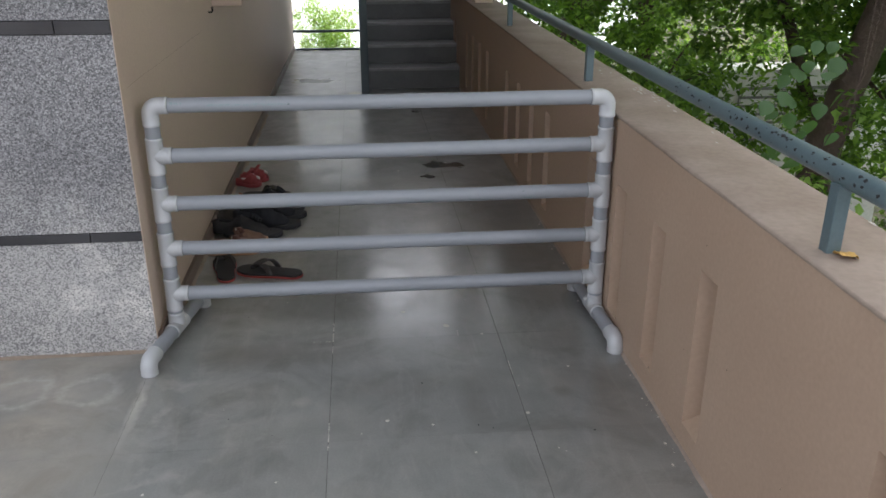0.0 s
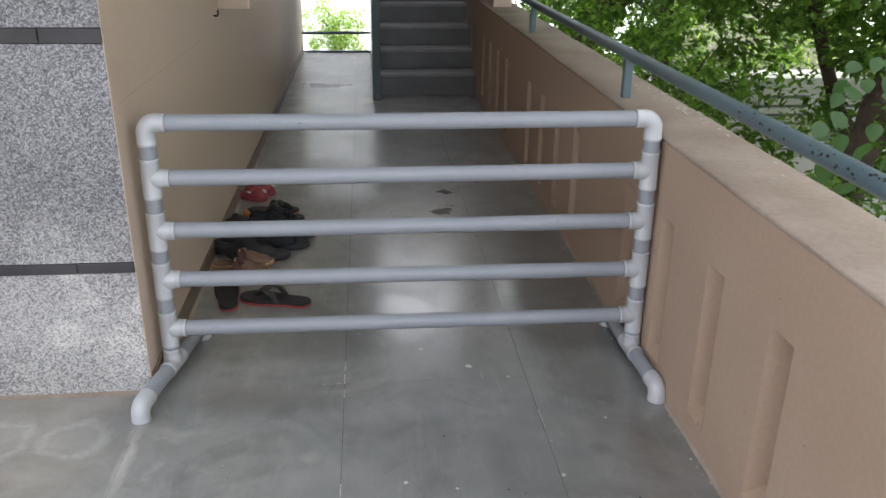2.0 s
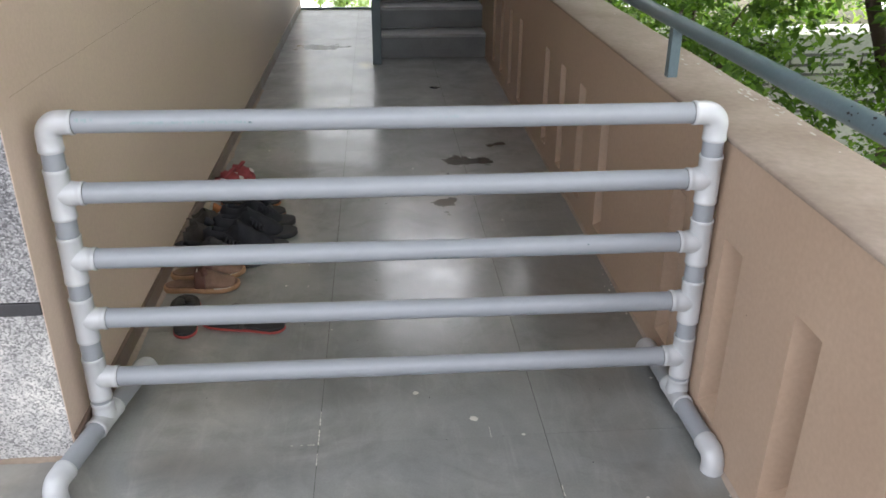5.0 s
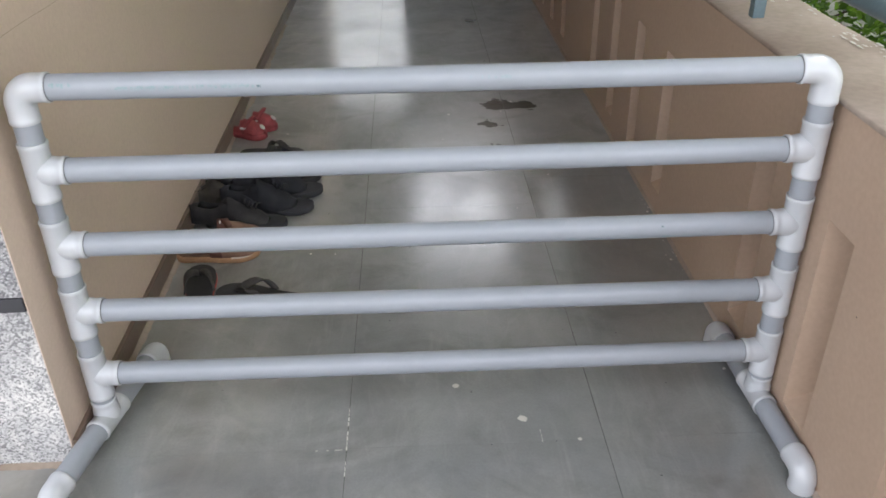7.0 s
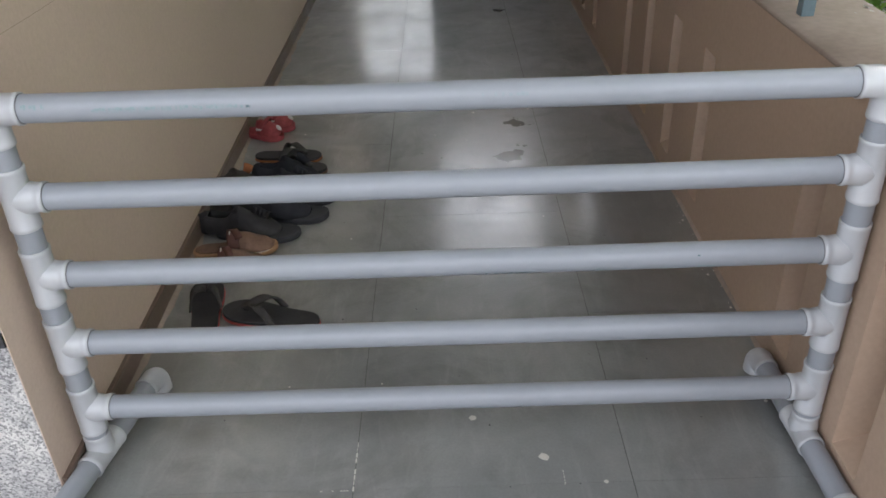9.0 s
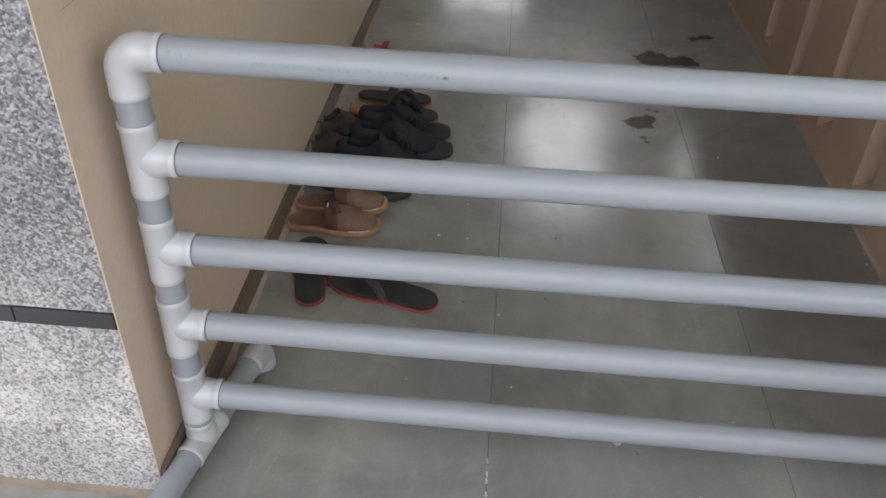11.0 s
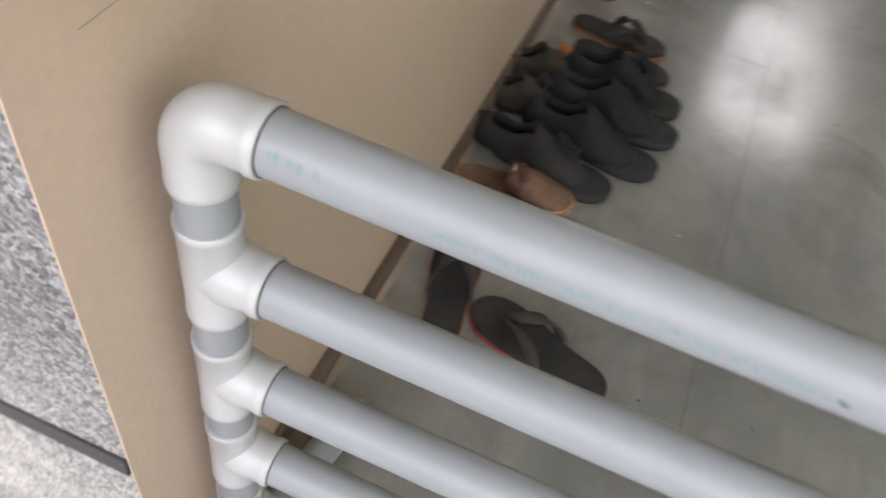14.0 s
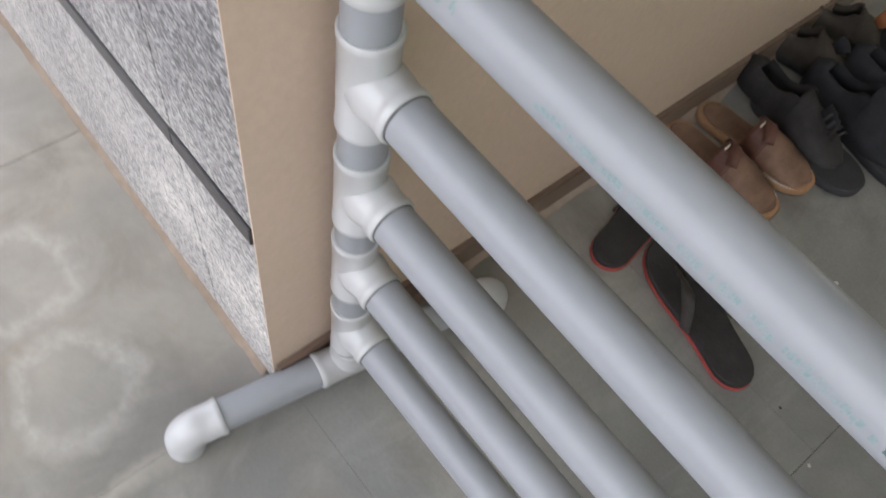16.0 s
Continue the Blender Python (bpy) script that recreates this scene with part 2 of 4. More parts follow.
INK = surface("green_ink", (0.165, 0.255, 0.258), (0.23, 0.28, 0.30), 160, 500, 0.5, 0.1, 0.0)
INK_PALE = surface("faded_ink", (0.215, 0.27, 0.285), (0.25, 0.28, 0.305), 160, 500, 0.5, 0.1, 0.0)
INK_DARK = surface("dark_ink", (0.05, 0.09, 0.10), (0.12, 0.17, 0.18), 90, 300, 0.5, 0.1, 0.0)
SEAM = surface("dark_joint", (0.10, 0.10, 0.11), (0.15, 0.15, 0.16), 40, 200, 0.8, 0.1, 0.0)
RAIL_PAINT = surface("blue_grey_enamel", (0.075, 0.115, 0.13), (0.105, 0.15, 0.165), 5, 120, 0.36, 0.06, 0.1)
CHIPPED = surface("chipped_spots", (0.012, 0.012, 0.014), (0.03, 0.03, 0.03), 20, 100, 0.8, 0.1, 0.1)
SCORED = surface("scored_paint", (0.34, 0.27, 0.205), (0.40, 0.32, 0.245), 9, 90, 0.7, 0.1, 0.0)
STAIR_SIDE = surface("dark_teal_enamel", (0.035, 0.06, 0.07), (0.055, 0.085, 0.095), 5, 120, 0.36, 0.06, 0.1)
GAP = surface("shaded_grey", (0.22, 0.22, 0.22), (0.3, 0.3, 0.3), 3, 60, 0.8, 0.05, 0.0)
DIRT = surface("dusty_mortar", (0.19, 0.145, 0.108), (0.31, 0.255, 0.2), 5, 60, 0.9, 0.05, 0.5)
STEP_STONE = surface("step_stone", (0.12, 0.127, 0.128), (0.18, 0.188, 0.188), 3, 80, 0.5, 0.12, 0.2)
NOSING = surface("worn_nosing", (0.22, 0.23, 0.228), (0.30, 0.312, 0.306), 6, 80, 0.5, 0.12, 0.2)
CONCRETE = surface("grey_bedding", (0.045, 0.044, 0.04), (0.12, 0.115, 0.105), 8, 100, 0.9, 0.05, 0.3)
CEILING_PAINT = surface("white_ceiling_paint", (0.62, 0.60, 0.56), (0.7, 0.68, 0.64), 1, 60, 0.8, 0.1, 0.1)
BARK = surface("brown_bark", (0.06, 0.043, 0.034), (0.125, 0.092, 0.072), 3, 30, 0.9, 0.05, 0.9, depth=0.02)
LEAF = leaf_material("tree_leaves", (0.05, 0.10, 0.025), (0.11, 0.20, 0.045), (0.24, 0.37, 0.095))
LEAF_NEAR = leaf_material("creeper_leaves", (0.05, 0.105, 0.045), (0.085, 0.16, 0.07), (0.14, 0.235, 0.105))
# leaf colour lifted to paint in the overexposed daylight
LEAF_GLARE = leaf_material("glare_painted_leaves", (0.22, 0.30, 0.12), (0.40, 0.50, 0.22), (0.58, 0.66, 0.38))
# lighter copy of the tree leaves, with sun and distance put into the colour
LEAF_FAR = leaf_material("sun_painted_leaves", (0.13, 0.20, 0.05), (0.22, 0.31, 0.09), (0.33, 0.42, 0.15))
EARTH = surface("mossy_earth", (0.05, 0.055, 0.025), (0.12, 0.11, 0.06), 0.6, 12, 0.95, 0.04, 0.6, depth=0.03)
WHITE_PAINT = surface("white_outside_paint", (0.7, 0.7, 0.68), (0.8, 0.8, 0.78), 0.5, 20, 0.7, 0.1, 0.1)
PALE_PAINT = surface("pale_grey_outside_paint", (0.42, 0.43, 0.42), (0.5, 0.5, 0.485), 0.5, 20, 0.7, 0.1, 0.1)
# emissive though no lamp: its glow stands in for the overexposed distance
GLOW_BACKDROP = bpy.data.materials.new("glowing_backdrop")
GLOW_BACKDROP.use_nodes = True
GLOW_BACKDROP.node_tree.nodes["Principled BSDF"].inputs["Emission Color"].default_value = (1.0, 0.985, 0.94, 1)
GLOW_BACKDROP.node_tree.nodes["Principled BSDF"].inputs["Emission Strength"].default_value = 0.9
BRICK_RED = surface("orange_brick", (0.32, 0.13, 0.06), (0.42, 0.2, 0.1), 3, 40, 0.85, 0.05, 0.5)
RUBBER_BLACK = surface("black_rubber", (0.018, 0.0183, 0.02), (0.042, 0.041, 0.042), 24, 200, 0.7, 0.1, 0.3, "object", spec=0.3)
CLOTH_BLACK = surface("black_fabric", (0.02, 0.021, 0.025), (0.036, 0.037, 0.043), 12, 260, 0.9, 0.05, 0.6, "object", spec=0.15)
RED_EDGE = surface("red_rubber_edge", (0.28, 0.04, 0.035), (0.38, 0.06, 0.05), 20, 200, 0.5, 0.1, 0.1, "object")
LEATHER = surface("worn_brown_leather", (0.10, 0.058, 0.04), (0.24, 0.145, 0.10), 16, 160, 0.6, 0.12, 0.5, "object", spec=0.3)
LEATHER_RED = surface("red_brown_leather", (0.085, 0.037, 0.028), (0.135, 0.063, 0.047), 14, 160, 0.5, 0.12, 0.3, "object", spec=0.3)
TAN_SOLE = surface("tan_sole", (0.28, 0.16, 0.085), (0.42, 0.25, 0.14), 14, 160, 0.6, 0.1, 0.2, "object", spec=0.3)
WHITE_THREAD = surface("white_thread", (0.6, 0.55, 0.48), (0.72, 0.68, 0.6), 30, 200, 0.7, 0.1, 0.1, "object")
SCUFFED = surface("scuffed_black_suede", (0.016, 0.016, 0.018), (0.055, 0.053, 0.054), 9, 220, 0.9, 0.05, 0.5, "object", spec=0.2)
STRAP = surface("grey_woven_strap", (0.045, 0.043, 0.042), (0.085, 0.08, 0.076), 20, 300, 0.85, 0.05, 0.4, "object", spec=0.2)
GREY_SUEDE = surface("grey_brown_suede", (0.035, 0.031, 0.028), (0.075, 0.066, 0.058), 14, 220, 0.95, 0.05, 0.5, "object", spec=0.15)
ORANGE_LINING = surface("orange_lining", (0.22, 0.085, 0.035), (0.34, 0.14, 0.06), 20, 200, 0.8, 0.05, 0.2, "object", spec=0.2)
GREY_SOLE = surface("dark_grey_sole", (0.026, 0.027, 0.031), (0.046, 0.047, 0.052), 20, 200, 0.75, 0.1, 0.3, "object", spec=0.25)
RED_FOAM = surface("red_foam", (0.20, 0.035, 0.04), (0.31, 0.06, 0.065), 30, 120, 0.6, 0.08, 0.4, "object", spec=0.3)
WHITE_RUBBER = surface("white_rubber", (0.45, 0.42, 0.40), (0.58, 0.55, 0.52), 20, 120, 0.5, 0.08, 0.1, "object")
DRY_LEAF = surface("dry_yellow_leaf", (0.36, 0.20, 0.04), (0.5, 0.31, 0.08), 40, 200, 0.7, 0.1, 0.3, "object")
CHIP = surface("pale_chips", (0.45, 0.43, 0.38), (0.6, 0.58, 0.52), 30, 200, 0.8, 0.1, 0.2)


# ---- mesh helpers ----
def done(name, bm, material, parent=None):
    me = bpy.data.meshes.new(name)
    bm.normal_update()
    bm.to_mesh(me)
    bm.free()
    me.materials.append(material)
    ob = new(name, me)
    if parent:
        ob.parent = parent
    return ob


def part(name, bm, material, parent, label=""):
    ob = done(name, bm, material, parent)
    return tagged(ob, label) if label else ob


def thing(name, at, label, category, group="", kind="", turn=0.0):
    e = new(name)
    e.empty_display_size = 0.1
    e.matrix_world = pose(*at, 0, 0, turn)
    return tagged(e, label, category, group, kind)


def setting(name, bm, material, label, category):
    return tagged(done(name, bm, material), label, category, kind="structure")


def box(x0, x1, y0, y1, z0, z1, bevel=0.0, bm=None):
    own = bm is None
    b = bmesh.new()
    v = [b.verts.new((x, y, z)) for x in (x0, x1) for y in (y0, y1) for z in (z0, z1)]
    for f in ((0, 1, 3, 2), (4, 6, 7, 5), (0, 4, 5, 1), (2, 3, 7, 6), (0, 2, 6, 4), (1, 5, 7, 3)):
        b.faces.new([v[i] for i in f])
    if bevel:
        bmesh.ops.bevel(b, geom=b.edges[:], offset=bevel, segments=2, affect="EDGES", profile=0.5)
    if own:
        return b
    merge(bm, b)
    return bm


def merge(into, b):
    me = bpy.data.meshes.new("scratch")
    b.to_mesh(me)
    b.free()
    into.from_mesh(me)
    bpy.data.meshes.remove(me)
    return into


def tube(points, radii, segs=24, caps=True, bm=None):
    """A round tube through points; its rings are carried along without twisting."""
    b = bm or bmesh.new()
    if isinstance(radii, (int, float)):
        radii = [radii] * len(points)
    points = [Vector(p) for p in points]
    rings, s = [], None
    for i, (p, r) in enumerate(zip(points, radii)):
        way = (points[min(i + 1, len(points) - 1)] - points[max(i - 1, 0)]).normalized()
        if s is None:
            s = way.cross(Vector((0.013, 0.021, 1.0)) if abs(way.z) < 0.95 else Vector((0.0, 1.0, 0.02)))
        s = (s - way * s.dot(way)).normalized()
        u = s.cross(way).normalized()
        rings.append([b.verts.new(p + r * (math.cos(2 * math.pi * k / segs) * s + math.sin(2 * math.pi * k / segs) * u)) for k in range(segs)])
    for a, c in zip(rings, rings[1:]):
        for k in range(segs):
            f = b.faces.new((a[k], a[(k + 1) % segs], c[(k + 1) % segs], c[k]))
            f.smooth = True
    if caps:
        for ring, flip in ((rings[0], True), (rings[-1], False)):
            b.faces.new(ring[::-1] if not flip else ring)
            for k in range(segs):
                b.edges.get((ring[k], ring[(k + 1) % segs])).smooth = False
    return b


def fixed(b):
    bmesh.ops.recalc_face_normals(b, faces=b.faces[:])
    return b


def arc(center, a, c, radius, n=10):
    """Quarter bend from the direction a to the direction c round a centre."""
    a, c, o = Vector(a), Vector(c), Vector(center)
    return [o + radius * (math.cos(k * math.pi / 2 / n) * a + math.sin(k * math.pi / 2 / n) * c) for k in range(n + 1)]


# ---- floor bed, walls, ceiling ----
def left_x(y):
    return -0.694 + 0.0005 * (y - 2.8)


def right_x(y):
    return 1.159 + 0.001 * (y - 2.0)


NEAR, FAR, TOP = -2.4, 10.75, 3.2
COPE = 0.905

floor = thing("floor", (0, 0, 0), "worn grey-green polished stone slab floor", "floor", kind="structure")
part("bedding", box(-4.0, 1.3, NEAR, FAR, -0.25, -0.0006), CONCRETE, floor)

# wall along the passage, with its end face clad in granite
b = bmesh.new()
plan = [(left_x(2.7835), 2.7835), (left_x(FAR), FAR + 0.2), (-4.0, FAR + 0.2), (-4.0, 2.818), (-0.6965, 2.818), (-0.6965, 2.7835)]
low = [b.verts.new((x, y, 0)) for x, y in plan]
up = [b.verts.new((x, y, TOP)) for x, y in plan]
b.faces.new(low[::-1])
b.faces.new(up)
for k in range(6):
    b.faces.new((low[k], low[(k + 1) % 6], up[(k + 1) % 6], up[k]))
setting("wall_passage", fixed(b), WALL_PAINT, "smooth beige painted wall beside the stone passage", "wall")
b = bmesh.new()
for y0, y1 in ((2.79, 5.0), (5.003, 8.0), (8.003, FAR)):
    v = [b.verts.new((left_x(y) + dx, y, z)) for y in (y0, y1) for dx, z in ((0.001, 0.0), (0.014, 0.0), (0.014, 0.072), (0.011, 0.078), (0.001, 0.078))]
    for k in range(5):
        b.faces.new((v[k], v[(k + 1) % 5], v[5 + (k + 1) % 5], v[5 + k]))
    b.faces.new(v[:5])
    b.faces.new(v[5:])
setting("baseboard", fixed(b), SKIRTING, "dusty brown stone skirting along the beige wall", "baseboard")

b = bmesh.new()
rows_v = []
for k in range(201):
    y = 2.83 + 4.2 * k / 200
    w = max(0.002, 0.017 + 0.022 * noise.noise((y * 5, 8.0, 0)) + 0.008 * noise.noise((y * 27, 5.0, 0)))
    x = left_x(y) + 0.0135
    rows_v.append([b.verts.new((x, y, 0.004 + 0.5 * w)), b.verts.new((x + 0.4 * w, y, 0.004)), b.verts.new((x + w, y, 0.0005))])
for r0, r1 in zip(rows_v, rows_v[1:]):
    for k in range(2):
        b.faces.new((r0[k], r0[k + 1], r1[k + 1], r1[k])).smooth = True
setting("trim_skirting", fixed(b), COPING, "rough pale mortar line along the skirting foot", "trim")

# granite facing on the wall's end
facing = thing("granite_facing", (0, 0, 0), "flecked grey granite wall facing with black stone bands", "wall cladding", kind="structure")
edges = [-4.0, -3.685, -3.075, -2.465, -1.855, -1.245, -0.885, -0.6968]
for z0, z1 in ((0.004, 0.4785), (0.5195, 1.2475), (1.2975, 2.04), (2.08, TOP)):
    for x0, x1 in zip(edges, edges[1:]):
        part("granite_panel", box(x0 + 0.0001, x1 - 0.0001, 2.783 + random.uniform(-0.0012, 0.0012), 2.817, z0, z1, 0.0005), GRANITE, facing)
for z0, z1 in ((0.481, 0.517), (1.250, 1.295), (2.043, 2.077)):
    for x0, x1 in zip(edges, edges[1:]):
        part("black_band", box(x0 + 0.0015, x1 - 0.0015, 2.7795, 2.817, z0, z1, 0.0015), BLACK_STONE, facing, "polished black stone strip")

# parapet with upright recesses
SLOTS = [1.846 + 0.427 * i + 2.19 * n for n in range(-1, 4) for i in range(4)]


def parapet_mesh():
    b = bmesh.new()

    def v(y, z, d=0.0):
        return b.verts.new((right_x(y) + d, y, z))

    def quad(*c):
        b.faces.new([v(*p) for p in c])

    z0, s0, s1, top = 0.0, 0.088, 0.634, COPE - 0.004
    cuts = [NEAR]
    for s in SLOTS:
        cuts += [s, s + 0.122]
    cuts.append(FAR)
    for y0, y1 in zip(cuts[0::2], cuts[1::2]):
        quad((y0, z0), (y1, z0), (y1, top), (y0, top))
    for s in SLOTS:
        w, n, deep = 0.122, 9, 0.11
        quad((s, z0), (s + w, z0), (s + w, s0), (s, s0))
        quad((s, s1), (s + w, s1), (s + w, top), (s, top))
        cols = []
        for i in range(n + 1):
            d = deep * min(i / n / 0.778, (1 - i / n) / 0.222)
            y = s + w * i / n
            cols.append([(y, s0), (y, s0 + 0.07 * d / deep, d), (y, s1 - 0.012 * d / deep, d), (y, s1)])
        for p, q in zip(cols, cols[1:]):
            for k in range(3):
                c = [v(*a) for a in (p[k], q[k], q[k + 1], p[k + 1])]
                f = b.faces.new(c)
                f.smooth = False
    t = 0.28
    quad((NEAR, -0.5, t), (NEAR, top, t), (FAR, top, t), (FAR, -0.5, t))
    quad((NEAR, top), (FAR, top), (FAR, top, t), (NEAR, top, t))
    quad((NEAR, -0.5, t), (NEAR, top, t), (NEAR, top), (NEAR, z0))
    quad((FAR, -0.5, t), (FAR, top, t), (FAR, top), (FAR, z0))
    bmesh.ops.remove_doubles(b, verts=b.verts[:], dist=0.0005)
    bmesh.ops.dissolve_degenerate(b, dist=0.0005, edges=b.edges[:])
    return fixed(b)


setting("wall_parapet", parapet_mesh(), PARAPET_PAINT, "brown painted parapet wall with upright recessed slots", "parapet")
b = bmesh.new()
n = 90
rows_v = []
for k in range(n + 1):
    y = NEAR + (FAR - NEAR) * k / n
    wob = [0.004 * noise.noise((y * 3, q * 5.0, 1)) for q in range(4)]
    rows_v.append([b.verts.new((right_x(y) + d + w, y, z + 0.4 * w)) for d, z, w in ((0.001, COPE - 0.018, 0), (-0.006, COPE - 0.013, wob[0]), (-0.009, COPE - 0.004, wob[0]), (-0.003, COPE, wob[1]), (0.14, COPE + 0.002, wob[2]), (0.274, COPE, wob[3] * 1.6), (0.287, COPE - 0.01, wob[3] * 1.6), (0.287, COPE - 0.05, 0), (0.275, COPE - 0.05, 0))])
for r0, r1 in zip(rows_v, rows_v[1:]):
    for k in range(8):
        b.faces.new((r0[k], r0[k + 1], r1[k + 1], r1[k])).smooth = True
setting("parapet_coping", fixed(b), COPING, "dusty rough top of the brown parapet", "coping")

b = bmesh.new()
rows_v = []
for k in range(161):
    y = NEAR + (FAR - NEAR) * k / 160
    w = 0.010 + 0.007 * noise.noise((y * 7, 2.0, 0)) + 0.004 * noise.noise((y * 31, 5.0, 0))
    rows_v.append([b.verts.new((right_x(y) - max(0.003, w), y, 0.0005)), b.verts.new((right_x(y) - 0.4 * max(0.003, w), y, 0.004)), b.verts.new((right_x(y) + 0.001, y, 0.008 + 0.5 * max(0.0, w)))])
for r0, r1 in zip(rows_v, rows_v[1:]):
    for k in range(2):
        b.faces.new((r0[k], r0[k + 1], r1[k + 1], r1[k])).smooth = True
setting("trim", fixed(b), COPING, "rough pale mortar line along the parapet foot", "trim")

b = bmesh.new()
rows_v = []
for k in range(121):
    x = -4.0 + 3.28 * k / 120
    w = max(0.003, 0.012 + 0.01 * noise.noise((x * 7, 4.0, 0)) + 0.005 * noise.noise((x * 29, 5.0, 0)))
    rows_v.append([b.verts.new((x, 2.782 - w, 0.0005)), b.verts.new((x, 2.782 - 0.4 * w, 0.004)), b.verts.new((x, 2.784, 0.006 + 0.5 * w))])
for r0, r1 in zip(rows_v, rows_v[1:]):
    for k in range(2):
        b.faces.new((r0[k], r0[k + 1], r1[k + 1], r1[k])).smooth = True
setting("trim_granite", fixed(b), DIRT, "rough brown mortar line along the granite foot", "trim")

# slab overhead, back of the landing
setting("ceiling", box(-4.0, 1.85, 1.2, 9.0, TOP, TOP + 0.18), CEILING_PAINT, "plain white painted ceiling slab", "ceiling")
# unseen beam, added to cut the sky band reflected on the right of the floor
setting("ceiling_beam", box(1.72, 1.85, 1.2, 9.0, 2.75, TOP - 0.002), CEILING_PAINT, "unseen white edge beam added under the ceiling slab to block sky reflections", "beam")
setting("ceiling_passage", box(-4.0, 0.25, 9.0, FAR + 0.3, TOP, TOP + 0.18), CEILING_PAINT, "plain white painted slab over the passage end", "ceiling")
setting("wall_west", box(-4.2, -4.0, NEAR, 2.82, -0.5, 0.9), PARAPET_PAINT, "low brown parapet along the landing", "parapet")
setting("wall_back", box(-4.2, 1.35, NEAR - 0.2, NEAR, -0.5, 0.9), PARAPET_PAINT, "low brown parapet closing the landing", "parapet")
setting("wall_stairwell", box(0.17, 1.42, FAR + 0.25, FAR + 0.4, -0.5, 3.0), WALL_PAINT, "beige wall behind the stair", "wall")
setting("wall_end", box(-0.75, 0.168, FAR + 0.02, FAR + 0.25, 1.95, TOP), WALL_PAINT, "beige wall over the open passage end", "wall")
# out of view; drawn forward to keep side sky off the wet floor
setting("wall_stair_outer", box(1.2, 1.36, 7.3, FAR + 0.25, COPE + 0.004, 3.0), WALL_PAINT, "unseen beige wall beside the upper stair, added to block sky reflections", "wall")

# ---- handrail on the parapet ----
RZ = 1.086
rail = thing("handrail", (0, 0, 0), "blue-grey painted steel tube handrail on the parapet", "handrail")
pts = [(right_x(y) + 0.073, y, RZ) for y in (NEAR + 0.1, 0, 3, 6, 9, FAR - 0.4)]
part("tube", fixed(tube(pts, 0.026, 20)), RAIL_PAINT, rail)
for y in (-0.68, 1.448, 3.575, 5.69, 7.8, 9.9):
    x = right_x(y) + 0.063
    part("post", box(x - 0.0175, x + 0.0175, y - 0.0175, y + 0.0175, COPE - 0.02, RZ - 0.015, 0.002), RAIL_PAINT, rail)
b = bmesh.new()
rnd = random.Random(5)
for k in range(60):
    y, a = rnd.uniform(1.2, 2.5), rnd.uniform(1.9, 3.3)
    r, c = 0.0263, Vector((right_x(y) + 0.073, y, RZ))
    o = c + r * Vector((math.cos(a), 0, math.sin(a)))
    s = rnd.uniform(0.002, 0.006)
    ring = []
    for q in range(7):
        h = 2 * math.pi * q / 7
        da, dy = s * rnd.uniform(0.5, 1.2) * math.cos(h) / r, 1.6 * s * rnd.uniform(0.5, 1.2) * math.sin(h)
        ring.append(b.verts.new((c.x + r * math.cos(a + da), y + dy, c.z + r * math.sin(a + da))))
    b.faces.new(ring)
tagged(part("paint_chips", fixed(b), CHIPPED, rail, "dark chipped paint spots"), kind="stuff")

# ---- stair at the far end ----
stair = thing("staircase", (0.705, 8.11, 0), "grey stone stair with worn pale nosings", "staircase", kind="structure")
RISE, GO = 0.189, 0.29
for k in range(10):
    y0, z1 = k * GO, (k + 1) * RISE + 0.021
    w0, w1 = -0.46, 0.462
    part("riser", box(w0, w1, y0, y0 + GO + 0.02, z1 - RISE - 0.001 if k else 0.0, z1 - 0.032), STEP_STONE, stair)
    part("tread", box(w0, w1, y0 - 0.022, y0 + GO + 0.01, z1 - 0.03, z1, 0.004), NOSING, stair, "worn pale stone tread")
b = bmesh.new()
prof = [(-0.25, 0.0), (-0.25, 1.12), (2.9, 1.12 + 3.15 * 0.7), (2.9, 0.0)]
a0 = [b.verts.new((-0.54, y, z)) for y, z in prof]
a1 = [b.verts.new((-0.465, y, z)) for y, z in prof]
b.faces.new(a0)
b.faces.new(a1[::-1])
for k in range(4):
    b.faces.new((a0[k], a0[(k + 1) % 4], a1[(k + 1) % 4], a1[k]))
part("stringer_wall", fixed(b), STAIR_SIDE, stair, "dark blue-grey painted stair side")

# ---- rail at the far opening ----
far_rail = thing("end_railing", (-0.25, FAR + 0.05, 0), "thin grey steel railing at the open passage end", "railing")
part("top_bar", fixed(tube([(-0.5, 0, 0.24), (0.5, 0, 0.24)], 0.018, 12)), RAIL_PAINT, far_rail)
part("bottom_bar", box(-0.5, 0.5, -0.02, 0.02, -0.004, 0.022, 0.002), RAIL_PAINT, far_rail)
for x in (-0.46, 0.44):
    part("post", fixed(tube([(x, 0, 0.0), (x, 0, 0.24)], 0.012, 10)), RAIL_PAINT, far_rail)

# ---- box fixed on the passage wall ----
wall_box = thing("wall_box", (left_x(4.84), 4.84, 1.14), "beige painted box fixed on the passage wall", "wall box")
part("body", box(0.0, 0.175, 0.0, 0.34, 0.0, 0.42, 0.006), WALL_PAINT, wall_box)
part("hook", fixed(tube([(0.0, -0.13, -0.02), (0.02, -0.13, -0.02), (0.024, -0.13, -0.01), (0.024, -0.13, 0.01)], 0.005, 8)), CHIPPED, wall_box, "small dark hook")


# ---- the pipe hurdle ----
PY = 2.902
PR_, FR = 0.0286, 0.0325
hurdle = thing("pipe_hurdle", (0, PY, 0), "freestanding hurdle of grey plastic pipes with pale fittings", "barrier")


